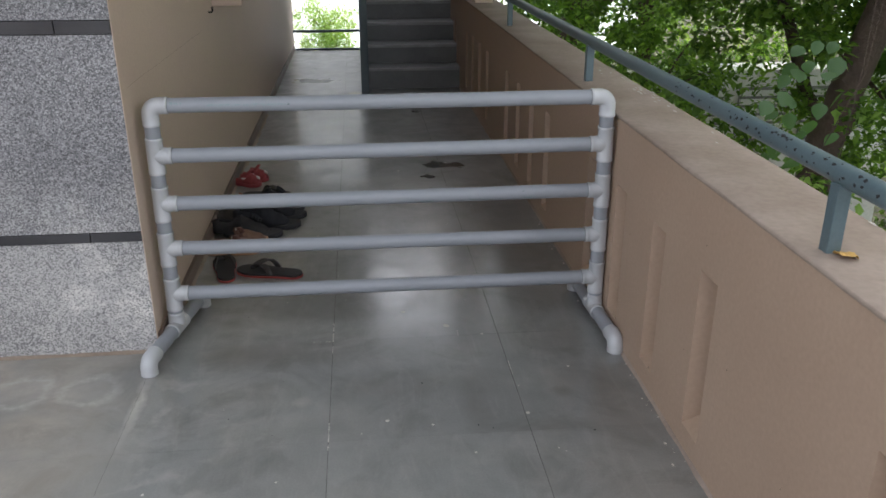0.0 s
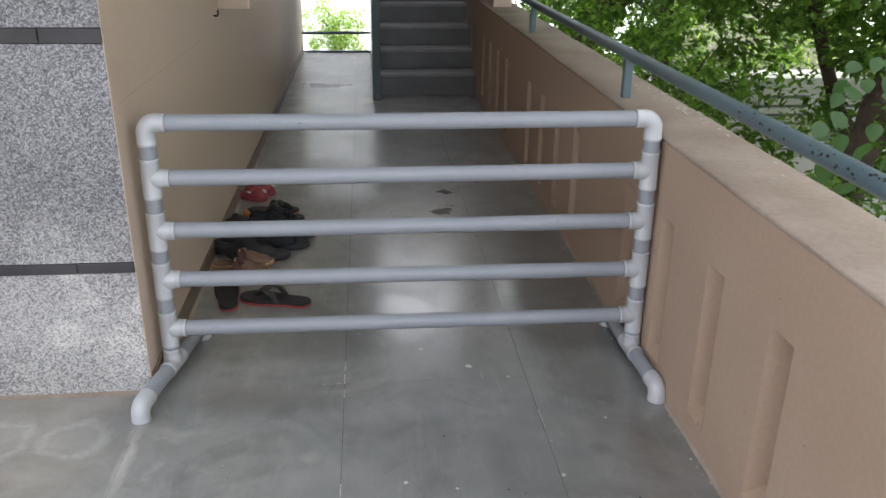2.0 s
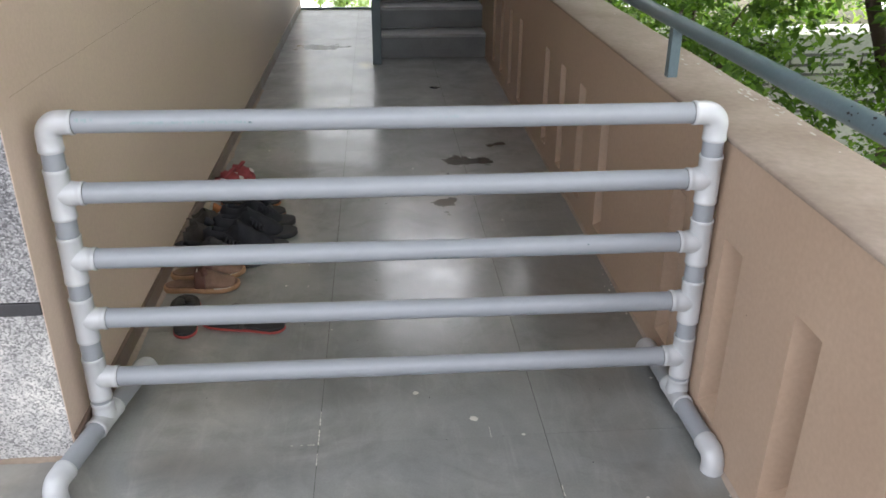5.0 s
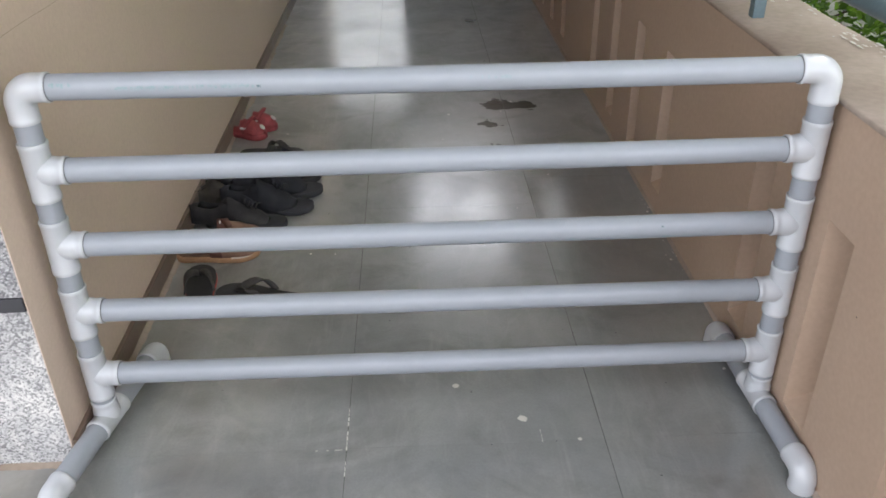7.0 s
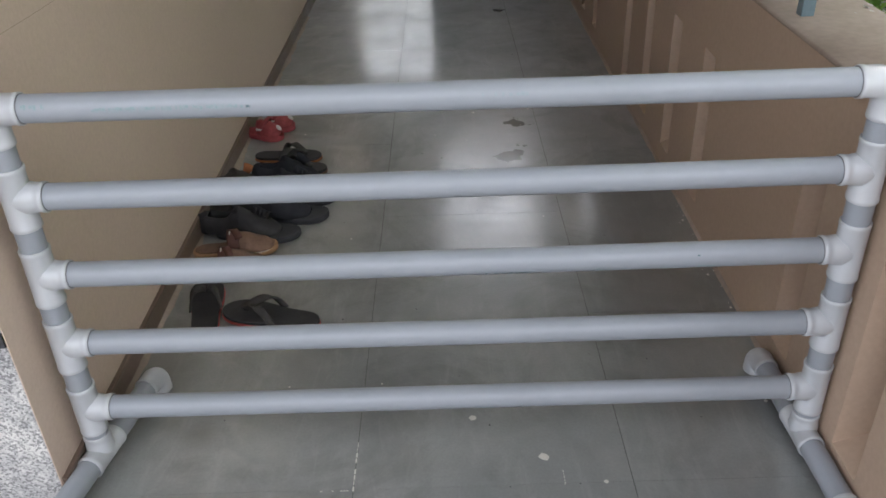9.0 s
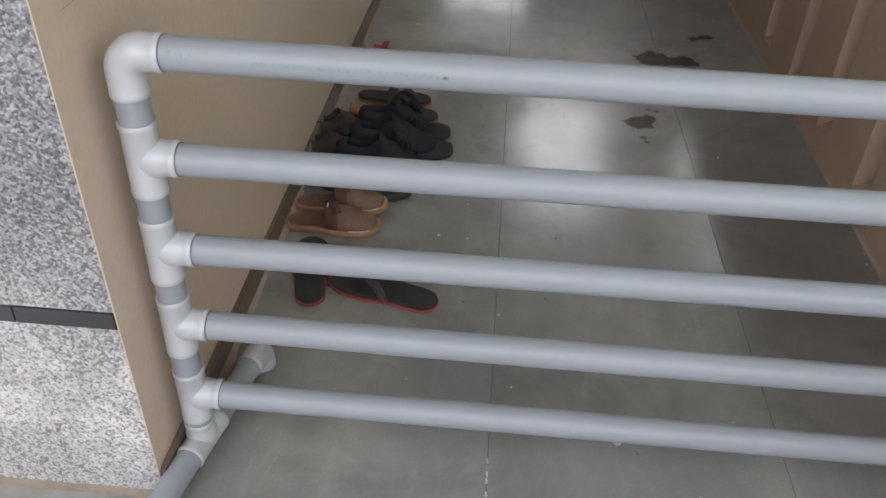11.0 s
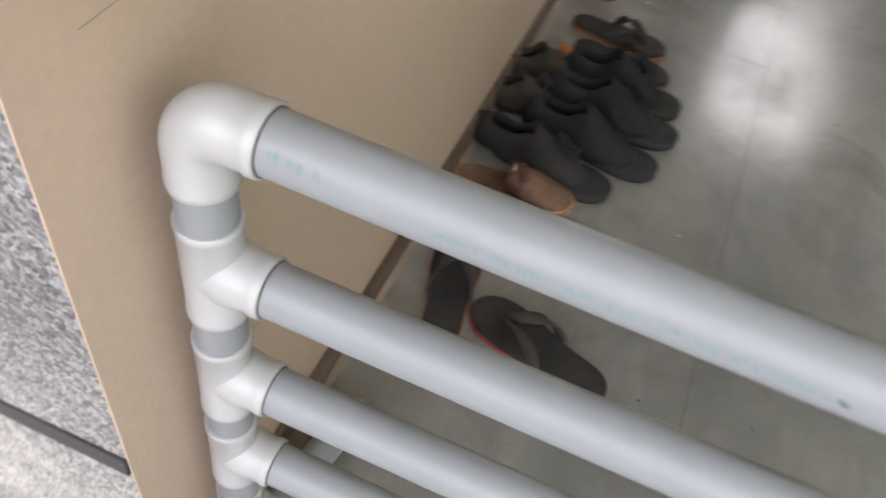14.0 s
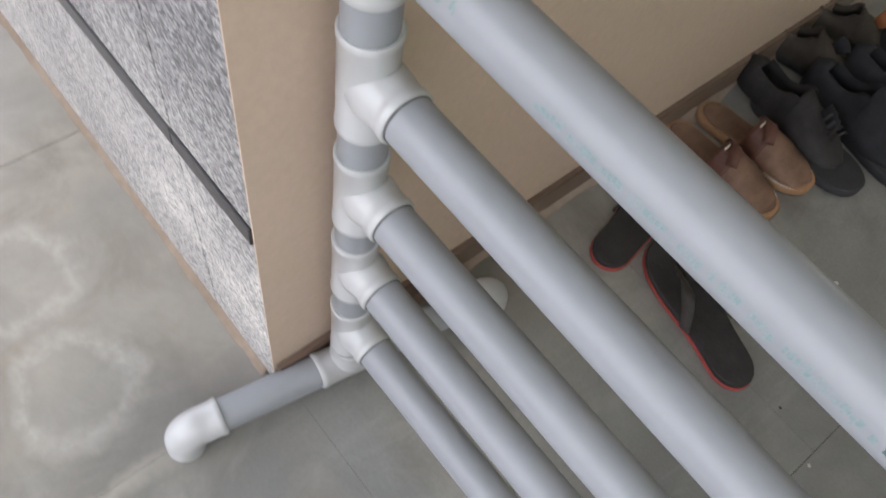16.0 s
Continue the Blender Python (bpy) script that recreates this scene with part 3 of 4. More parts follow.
def tee(at, along, branch, half=0.071, out=0.064):
    b = bmesh.new()
    at, along, branch = Vector(at), Vector(along), Vector(branch)
    e = FR - 0.001
    pts = [at + q * along for q in (-half, -half + 0.0015, -half + 0.01, -half + 0.012, half - 0.012, half - 0.01, half - 0.0015, half)]
    tube(pts, [e, FR + 0.0004, FR + 0.0004, FR - 0.0008, FR - 0.0008, FR + 0.0004, FR + 0.0004, e], 28, True, b)
    pts = [at + q * branch for q in (0.0, 0.02, 0.034, 0.043, out - 0.012, out - 0.01, out - 0.0015, out)]
    tube(pts, [FR - 0.002, FR + 0.0025, FR + 0.001, FR - 0.0008, FR - 0.0008, FR + 0.0004, FR + 0.0004, e], 28, True, b)
    return fixed(b)


def elbow(at, a, c, leg=0.077, bend=0.035, run=None):
    """A bend whose two legs leave the corner point at along a (run long) and c (leg long)."""
    b = bmesh.new()
    at, a, c = Vector(at), Vector(a), Vector(c)
    run = run or leg
    o = at + bend * (a + c)
    curve = arc(o, -c, -a, bend, 10)
    pts = [at + run * a, at + (run - 0.0015) * a, at + (run - 0.010) * a, at + (run - 0.012) * a] + curve + [at + (leg - 0.012) * c, at + (leg - 0.010) * c, at + (leg - 0.0015) * c, at + leg * c]
    rad = [FR - 0.001, FR + 0.0004, FR + 0.0004, FR - 0.0008] + [FR - 0.0004] * len(curve) + [FR - 0.0008, FR + 0.0004, FR + 0.0004, FR - 0.001]
    return fixed(tube(pts, rad, 28, True, b))


def seam(at, n):
    at, n = Vector(at), Vector(n)
    return fixed(tube([at - 0.0006 * n, at + 0.0010 * n], PR_ + 0.0012, 28))


# both uprights lean in a little towards the top
LEFT = [(-0.6405, 0.0, 0.201), (-0.6405, 0.0, 0.398), (-0.6385, 0.0, 0.586), (-0.6355, -0.001, 0.779), (-0.634, -0.003, 0.973)]
RIGHT = [(1.124, 0.0, 0.199), (1.1235, 0.0, 0.393), (1.122, -0.001, 0.588), (1.118, -0.006, 0.783), (1.113, -0.014, 0.974)]


def axis(k, x):
    """The middle of rail k at x."""
    a, c = Vector(LEFT[k]), Vector(RIGHT[k])
    u = (x - a.x) / (c.x - a.x)
    return a.lerp(c, u) - Vector((0, 0, 0.0015 * math.sin(math.pi * min(1, max(0, u)))))


for k in range(5):
    x0, x1 = LEFT[k][0] + 0.05, RIGHT[k][0] - 0.05
    part("rail_pipe", fixed(tube([axis(k, x0 + (x1 - x0) * i / 12) for i in range(13)], PR_, 32)), PIPE, hurdle)
    for end, s in ((LEFT, 1), (RIGHT, -1)):
        at = Vector(end[k])
        up = (Vector(end[min(k + 1, 4)]) - Vector(end[max(k - 1, 0)])).normalized()
        way = (axis(k, at.x + s * 0.2) - at).normalized()
        if k < 4:
            part("tee_fitting", tee(at, up, way), FITTING, hurdle, "pale glossy plastic tee")
            part("seam", seam(at + 0.0645 * way, way), SEAM, hurdle)
        else:
            part("elbow_fitting", elbow(at, way, -up, run=0.069), FITTING, hurdle, "pale glossy plastic elbow")
            part("seam", seam(at + 0.0695 * way, way), SEAM, hurdle)
FOOT = 0.054
for end, turn in ((LEFT, -10.0), (RIGHT, 1.5)):
    foot = Vector((end[0][0], 0, FOOT))
    part("post_pipe", fixed(tube([foot + Vector((0, 0, 0.036))] + [Vector(p) for p in end[:4]] + [Vector(end[4]) - Vector((0, 0, 0.05))], PR_, 32)), PIPE, hurdle)
    n = Vector((-math.sin(radians(turn)), math.cos(radians(turn)), 0))
    part("foot_tee", tee(foot, n, (0, 0, 1), 0.062, 0.064), FITTING, hurdle, "pale glossy plastic tee")
    part("foot_pipe", fixed(tube([foot - 0.28 * n, foot + 0.28 * n], PR_, 32)), PIPE, hurdle)
    for q in (-1, 1):
        part("foot_elbow", elbow(foot + q * 0.30 * n, -q * n, (0, 0, -1), FOOT, 0.030, 0.068), FITTING, hurdle, "pale glossy plastic elbow foot")


def print_strip(b, x0, x1, k, angle, height):
    """A thin printed patch that follows the front of a rail; the angle counts up from level."""
    r = PR_ + 0.0003
    rows_ = []
    for i in range(3):
        a = radians(angle) + height / r * (i / 2 - 0.5)
        rows_.append([b.verts.new(axis(k, x) + Vector((0, -r * math.cos(a), r * math.sin(a)))) for x in (x0, x1)])
    for p, q in zip(rows_, rows_[1:]):
        b.faces.new((p[0], p[1], q[1], q[0])).smooth = True


def print_line(x0, x1, k, angle, height, material, seed, gap=0.35, step=0.006):
    x0, x1 = 1.042 * x0 + 0.003, 1.042 * x1 + 0.003
    rnd, b, x = random.Random(seed), bmesh.new(), x0
    while x < x1:
        w = step * rnd.uniform(0.5, 1.3)
        if rnd.random() > gap:
            print_strip(b, x, min(x + w, x1), k, angle + rnd.uniform(-3, 3), height * rnd.uniform(0.6, 1.0))
        x += w + 0.0012
    tagged(part("print_mark", fixed(b), material, hurdle, "faded green printed bars on the pipe"), kind="stuff")


print_line(-0.535, -0.492, 4, 24, 0.010, INK, 1, 0.3)
print_line(-0.405, -0.125, 4, 8, 0.0062, INK, 2, 0.34, 0.0036)
print_line(-0.40, -0.13, 4, 6, 0.012, INK_PALE, 18, 0.45, 0.004)
print_line(-0.121, -0.113, 4, 6, 0.006, INK_DARK, 3, 0.0, 0.009)
print_line(0.30, 0.395, 4, 18, 0.008, INK_PALE, 4, 0.3)
print_line(-0.40, -0.16, 2, -36, 0.0035, INK_PALE, 5, 0.1, 0.02)
print_line(-0.16, -0.125, 2, -34, 0.008, INK, 6, 0.0, 0.03)
print_line(-0.37, -0.36, 2, -34, 0.006, INK, 7, 0.0, 0.03)
print_line(0.315, 0.405, 2, -34, 0.006, INK_DARK, 8, 0.3)
print_line(0.53, 0.755, 2, -32, 0.0035, INK_PALE, 9, 0.1, 0.02)
print_line(0.755, 0.79, 2, -30, 0.008, INK, 10, 0.0, 0.03)
print_line(0.545, 0.555, 2, -30, 0.006, INK, 11, 0.0, 0.03)
print_line(0.752, 0.757, 2, 24, 0.005, INK_DARK, 17, 0.0, 0.03)
print_line(-0.13, -0.025, 0, -38, 0.0045, INK_DARK, 12, 0.4)
print_line(0.09, 0.30, 0, -38, 0.003, INK_PALE, 13, 0.15, 0.02)
print_line(0.30, 0.335, 0, -36, 0.007, INK, 14, 0.0, 0.03)
print_line(0.785, 0.87, 0, -38, 0.0045, INK_DARK, 15, 0.35)


# ---- footwear ----
def outline(u, length, width, waist=0.8):
    """Half width of a sole at u (0 heel, 1 toe)."""
    heel = math.sqrt(max(0.0, 1 - ((0.16 - u) / 0.16) ** 2)) if u < 0.16 else 1.0
    toe = math.sqrt(max(0.0, 1 - ((u - 0.76) / 0.24) ** 2)) if u > 0.76 else 1.0
    body = 0.74 + (0.26 * 0.5 * (1 - math.cos(math.pi * min(1, max(0, (u - 0.3) / 0.4)))))
    return 0.5 * width * body * heel * toe


def sole_bm(length, width, z0, z1, n=18, grow=0.0, lift=0.0):
    b = bmesh.new()
    us = [0.001 + 0.998 * (0.5 - 0.5 * math.cos(math.pi * i / n)) for i in range(n + 1)]
    loop = [(u, 1) for u in us] + [(u, -1) for u in us[::-1]]

    def ring(z, g):
        return [b.verts.new(((u - 0.5) * (length + 2 * g), s * (outline(u, length, width) + g), z + lift * max(0, u - 0.7) ** 2)) for u, s in loop]

    r = [ring(z0, grow - 0.002), ring(z0 + 0.002, grow), ring(z1 - 0.002, grow), ring(z1, grow - 0.002)]
    for p, q in zip(r, r[1:]):
        for k in range(len(p)):
            b.faces.new((p[k], p[(k + 1) % len(p)], q[(k + 1) % len(p)], q[k])).smooth = True
    b.faces.new(r[0][::-1])
    b.faces.new(r[-1])
    return fixed(b)


def strap_bm(points, w, t=0.003):
    """A flat band along points, w wide and t thick."""
    b = bmesh.new()
    rows_ = []
    for i, p in enumerate(points):
        a, c = Vector(points[max(0, i - 1)]), Vector(points[min(len(points) - 1, i + 1)])
        way = (c - a).normalized()
        side = Vector((1, 0, 0)) - way * way.x
        side = side.normalized() if side.length > 0.2 else way.cross(Vector((0, 0, 1))).normalized()
        up = way.cross(side).normalized()
        p = Vector(p)
        rows_.append([b.verts.new(p + q) for q in (-w / 2 * side - t / 2 * up, w / 2 * side - t / 2 * up, w / 2 * side + t / 2 * up, -w / 2 * side + t / 2 * up)])
    for p, q in zip(rows_, rows_[1:]):
        for k in range(4):
            b.faces.new((p[k], p[(k + 1) % 4], q[(k + 1) % 4], q[k])).smooth = True
    b.faces.new(rows_[0])
    b.faces.new(rows_[-1])
    return fixed(b)


def bend(a, top, c, n=10):
    a, top, c = Vector(a), Vector(top), Vector(c)
    return [(1 - u) ** 2 * a + 2 * u * (1 - u) * top + u * u * c for u in [i / n for i in range(n + 1)]]


def upper_bm(length, width, z, profile, u0, u1, n=16, m=12, inset=0.0, cover=1.0):
    """A shell over a sole from u0 to u1; profile(u) gives its height. cover: how much of the arch is closed."""
    b = bmesh.new()
    rows_ = []
    for i in range(n + 1):
        u = u0 + (u1 - u0) * i / n
        half, h = outline(u, length, width) - inset, profile(u)
        row = []
        for k in range(m + 1):
            a = math.pi * k / m
            row.append(b.verts.new(((u - 0.5) * length, half * math.cos(a) * (1 - 0.12 * math.sin(a)), z + h * math.sin(a) ** 0.75 if 0 < k < m else z)))
        rows_.append(row)
    for p, q in zip(rows_, rows_[1:]):
        for k in range(m):
            b.faces.new((p[k], p[k + 1], q[k + 1], q[k])).smooth = True
    bmesh.ops.remove_doubles(b, verts=b.verts[:], dist=0.0004)
    geom = bmesh.ops.solidify(b, geom=b.faces[:], thickness=0.0025)
    return fixed(b)


def step_curve(u, knots):
    for (a, x), (c, y) in zip(knots, knots[1:]):
        if u <= c:
            w = min(1, max(0, (u - a) / (c - a)))
            w = w * w * (3 - 2 * w)
            return x + (y - x) * w
    return knots[-1][1]


def flip_flop(at, turn, label, edge, group, length=0.265, width=0.10, tilt=0.0):
    e = thing("flip_flop", at, label, "slipper", group, turn=turn)
    part("sole", sole_bm(length, width, 0.0, 0.009, grow=0.002), edge, e, "thin coloured under-sole edge")
    part("footbed", sole_bm(length, width, 0.0095, 0.022), RUBBER_BLACK, e)
    toe = (length * 0.27, 0, 0.026)
    for s in (-1, 1):
        part("strap", strap_bm(bend((-length * 0.08, s * width * 0.44, 0.016), (length * 0.02, s * width * 0.36, 0.1), toe), 0.026, 0.005), STRAP, e, "broad grey strap")
    part("toe_post", fixed(tube([(toe[0], 0, 0.02), (toe[0] + 0.002, 0, 0.032)], 0.005, 8)), RUBBER_BLACK, e)
    return e


def brown_mule(at, turn, group):
    L, W = 0.298, 0.102
    e = thing("leather_mule", at, "worn brown leather mule with tan stitched sole", "sandal", group, turn=turn)
    part("sole", sole_bm(L, W, 0.0, 0.020, grow=0.004, lift=0.08), TAN_SOLE, e)
    part("footbed", sole_bm(L - 0.010, W - 0.008, 0.0205, 0.026, lift=0.08), LEATHER, e)
    prof = lambda u: step_curve(u, [(0.42, 0.068), (0.62, 0.060), (0.85, 0.036), (1.0, 0.006)])
    part("vamp", upper_bm(L, W, 0.018, prof, 0.55, 0.995), LEATHER, e)
    part("cross_band", upper_bm(L, W + 0.005, 0.016, lambda u: prof(u) + 0.003, 0.43, 0.58, n=6), LEATHER_RED, e, "red-brown band over the instep")
    part("tongue", strap_bm(bend((-0.02, 0.03, 0.058), (0.0, 0.012, 0.118), (0.024, -0.03, 0.072)), 0.026, 0.003), LEATHER_RED, e, "crossed red-brown strap")
    b = bmesh.new()
    for k in range(15):
        u = 0.70 + 0.29 * k / 14
        for s in (-1, 1):
            x, y = (u - 0.5) * L, s * (outline(u, L, W) + 0.002)
            box(x - 0.002, x + 0.002, y - 0.0015, y + 0.0015, 0.017, 0.024, bm=b)
    tagged(part("stitching", b, WHITE_THREAD, e, "pale stitching round the toe"), kind="stuff")
    part("stitch_line", strap_bm(bend((-0.012, -0.026, 0.066), (-0.010, 0, 0.102), (-0.012, 0.012, 0.079)), 0.004, 0.003), WHITE_THREAD, e)
    return e


def closed_shoe(at, turn, label, upper, sole, lining, group, length=0.28, width=0.10, high=0.085, laces=True, scale=1.0):
    e = thing("shoe", at, label, "shoe", group, turn=turn)
    part("sole", sole_bm(length, width, 0.0, 0.024, grow=0.003, lift=0.06), sole, e)
    prof = lambda u: step_curve(u, [(0.0, high * 0.72), (0.1, high * 0.85), (0.3, high * 0.75), (0.5, high), (0.62, high * 0.8), (0.82, high * 0.5), (1.0, high * 0.2)])
    b = upper_bm(length, width, 0.020, prof, 0.50, 0.996)
    merge(b, upper_bm(length, width, 0.020, lambda u: prof(u) * 0.9, 0.005, 0.14, n=6))
    # side quarters with an open collar between them
    for s in (-1, 1):
        q, rows_ = bmesh.new(), []
        for i in range(11):
            u = 0.12 + 0.40 * i / 10
            half, h = outline(u, length, width), prof(u) * (0.86 if u < 0.42 else 0.95)
            rows_.append([q.verts.new(((u - 0.5) * length, s * half * f, 0.02 + h * z)) for f, z in ((1.0, 0.0), (1.02, 0.35), (0.92, 0.7), (0.66, 0.95), (0.58, 0.97), (0.6, 0.6))])
        for p, r in zip(rows_, rows_[1:]):
            for k in range(5):
                q.faces.new((p[k], p[k + 1], r[k + 1], r[k])).smooth = True
        merge(b, fixed(q))
    part("upper", b, upper, e)
    part("lining", sole_bm(length * 0.5, width * 0.72, 0.026, 0.036), lining, e)
    e.children[-1].location.x = -length * 0.2
    part("tongue", strap_bm(bend((length * 0.1, 0, 0.02 + high * 0.7), (length * 0.03, 0, 0.02 + high * 0.95), (-length * 0.03, 0, 0.02 + high * 0.98)), 0.036, 0.004), lining, e)
    if laces:
        for k in range(4):
            x = length * (0.03 + 0.045 * k)
            z = 0.022 + prof(0.5 + x / length)
            part("lace", strap_bm(bend((x, -0.026, z - 0.012), (x, 0, z + 0.014), (x, 0.026, z - 0.012)), 0.006, 0.003), upper, e)
    return e


def clog(at, turn, group):
    L, W = 0.185, 0.088
    e = thing("foam_clog", at, "small dull red foam clog with white patches", "clog", group, turn=turn)
    part("sole", sole_bm(L, W, 0.0, 0.026, grow=0.004), RED_FOAM, e)
    prof = lambda u: step_curve(u, [(0.36, 0.07), (0.6, 0.066), (0.85, 0.05), (1.0, 0.018)])
    part("vamp", upper_bm(L, W + 0.008, 0.02, prof, 0.40, 0.995), RED_FOAM, e)
    part("heel_rim", upper_bm(L, W + 0.004, 0.018, lambda u: 0.024, 0.005, 0.40, inset=0.0), RED_FOAM, e)
    part("heel_strap", strap_bm(bend((-0.005, -0.048, 0.05), (0.085, 0, 0.165), (-0.005, 0.048, 0.05)), 0.018, 0.006), RED_FOAM, e, "strap folded forward over the toe")
    for x, y, z, tilt in ((0.08, 0.004, 0.058, 42), (0.0, -0.043, 0.058, 0)):
        b = bmesh.new()
        bmesh.ops.create_icosphere(b, subdivisions=2, radius=0.5, matrix=pose(x, y, z, 0, tilt, 0) @ Matrix.Diagonal((0.032, 0.026, 0.012, 1)))
        part("patch", b, WHITE_RUBBER, e, "white rubber patch")
    return e


flip_flop((-0.548, 3.585, 0.0), 101, "black flip-flop with a red sole edge by the wall", RED_EDGE, "black and red flip-flops", 0.31, 0.112)
flip_flop((-0.325, 3.52, 0.0), 163, "black flip-flop with a red sole edge lying askew", RED_EDGE, "black and red flip-flops", 0.335, 0.118)
brown_mule((-0.53, 3.825, 0.0), 1, "brown leather mules")
brown_mule((-0.525, 3.942, 0.0), 5, "brown leather mules")
closed_shoe((-0.465, 4.06, 0.0), -7, "black scuffed shoe with its heel against the wall", SCUFFED, GREY_SOLE, CLOTH_BLACK, "black sports shoes", 0.32, 0.112, 0.10)
closed_shoe((-0.37, 4.19, 0.0), -3, "black fabric sports shoe with thick grey sole", CLOTH_BLACK, GREY_SOLE, CLOTH_BLACK, "black sports shoes", 0.31, 0.115, 0.12)
closed_shoe((-0.345, 4.33, 0.0), 4, "black fabric sports shoe with thick grey sole", CLOTH_BLACK, GREY_SOLE, CLOTH_BLACK, "black sports shoes", 0.31, 0.115, 0.13)
closed_shoe((-0.575, 4.44, 0.0), 24, "grey-brown suede shoe with orange lining", GREY_SUEDE, RUBBER_BLACK, ORANGE_LINING, "grey suede shoes", 0.24, 0.10, 0.09, False)
closed_shoe((-0.585, 4.275, 0.0), 16, "grey-brown suede shoe with black lining", GREY_SUEDE, RUBBER_BLACK, CLOTH_BLACK, "grey suede shoes", 0.23, 0.095, 0.09, False)
closed_shoe((-0.355, 4.465, 0.0), 2, "black shoe crowded among the others", CLOTH_BLACK, RUBBER_BLACK, CLOTH_BLACK, "black shoes", 0.29, 0.115, 0.12, False)
flip_flop((-0.415, 4.605, 0.0), -6, "black flip-flop with a dull brown sole edge", LEATHER, "black and orange flip-flops", 0.30, 0.108)
flip_flop((-0.455, 4.735, 0.0), -4, "black flip-flop with an orange sole edge", ORANGE_LINING, "black and orange flip-flops", 0.30, 0.108)
clog((-0.605, 4.985, 0.0), -22, "red clogs")
clog((-0.572, 5.085, 0.0), -8, "red clogs")


# ---- outside ----
def leaf_cloud(name, clumps, per, size, material, parent, seed, droop=0.3, spread=1.0):
    """Many small pointed leaves in clumps (x, y, z, radius), as one mesh."""
    rng = np.random.default_rng(seed)
    c = np.array([q[:3] for q in clumps], float)
    r = np.array([q[3] for q in clumps], float)
    idx = np.repeat(np.arange(len(c)), per)
    n = len(idx)
    d = rng.normal(size=(n, 3))
    d /= np.linalg.norm(d, axis=1)[:, None]
    pos = c[idx] + d * (r[idx] * rng.random(n) ** 0.45)[:, None] * np.array([1, 1, 0.75])
    a = rng.random(n) * 2 * np.pi
    tilt = rng.normal(-droop, 0.45, n)
    way = np.stack([np.cos(a) * np.cos(tilt), np.sin(a) * np.cos(tilt), np.sin(tilt)], 1)
    side = np.stack([-np.sin(a), np.cos(a), rng.normal(0, 0.35, n)], 1)
    side /= np.linalg.norm(side, axis=1)[:, None]
    nor = np.cross(way, side)
    L = 0.9 * size * rng.uniform(0.6, 1.25, n)[:, None]
    W = L * rng.uniform(0.5, 0.78, n)[:, None]
    pts = np.stack([pos, pos + 0.42 * L * way + 0.5 * W * side + 0.06 * L * nor, pos + L * way - 0.1 * L * nor, pos + 0.42 * L * way - 0.5 * W * side + 0.06 * L * nor], 1).reshape(-1, 3)
    base = np.arange(n) * 4
    faces = np.concatenate([np.stack([base, base + 1, base + 2], 1), np.stack([base, base + 2, base + 3], 1)])
    me = bpy.data.meshes.new(name)
    me.from_pydata(pts.tolist(), [], faces.tolist())
    me.materials.append(material)
    ob = new(name, me)
    if parent:
        ob.parent = parent
    return ob


GROUND = -3.4


def tree(base, tops, radius, label, seed, clumps, per, size, material=LEAF, bare=-9.0, reach=2.2):
    """A trunk through the given points, forked limbs and a ragged crown."""
    rnd = random.Random(seed)
    e = thing("tree", (*base, GROUND), label, "tree", "trees beside the passage")
    path_ = [(0, 0, -0.1)] + [(x - base[0], y - base[1], z - GROUND) for x, y, z in tops]
    fine = []
    for p, q in zip(path_, path_[1:]):
        for i in range(4):
            w = i / 4
            fine.append(tuple(p[k] + (q[k] - p[k]) * w + rnd.uniform(-0.03, 0.03) for k in range(3)))
    fine.append(path_[-1])
    part("trunk", fixed(tube(fine, [radius * (1.25 - 0.7 * i / (len(fine) - 1)) for i in range(len(fine))], 12)), BARK, e)
    ends = []
    for k in range(9):
        i = rnd.randrange(len(fine) // 2, len(fine))
        o = Vector(fine[i])
        a, h = rnd.uniform(0, 2 * math.pi), rnd.uniform(0.4, 1.0)
        tip = o + Vector((math.cos(a) * reach * rnd.uniform(0.5, 1), math.sin(a) * reach * rnd.uniform(0.5, 1), h * 0.73 * reach))
        mid = (o + tip) / 2 + Vector((rnd.uniform(-0.2, 0.2), rnd.uniform(-0.2, 0.2), 0.25))
        pts_ = bend(o, mid, tip, 8)
        part("limb", fixed(tube(pts_, [radius * 0.42 * (1 - 0.8 * i / 8) for i in range(9)], 8)), BARK, e)
        ends += [tuple(p) for p in pts_[3:]]
    cl = []
    for k in range(clumps):
        p = rnd.choice(ends)
        if p[2] + GROUND < bare:
            continue
        cl.append((p[0] + rnd.gauss(0, reach * 0.32), p[1] + rnd.gauss(0, reach * 0.32), p[2] + rnd.gauss(0, reach * 0.3), rnd.uniform(0.16, 0.5)))
    leaf_cloud("crown", cl, per, size, material, e, seed)
    return e


b = bmesh.new()
v = [b.verts.new(p) for p in ((-400, -400, GROUND), (400, -400, GROUND), (400, 400, GROUND), (-400, 400, GROUND))]
b.faces.new(v)
setting("ground", b, EARTH, "dark mossy earth below the passage", "ground")

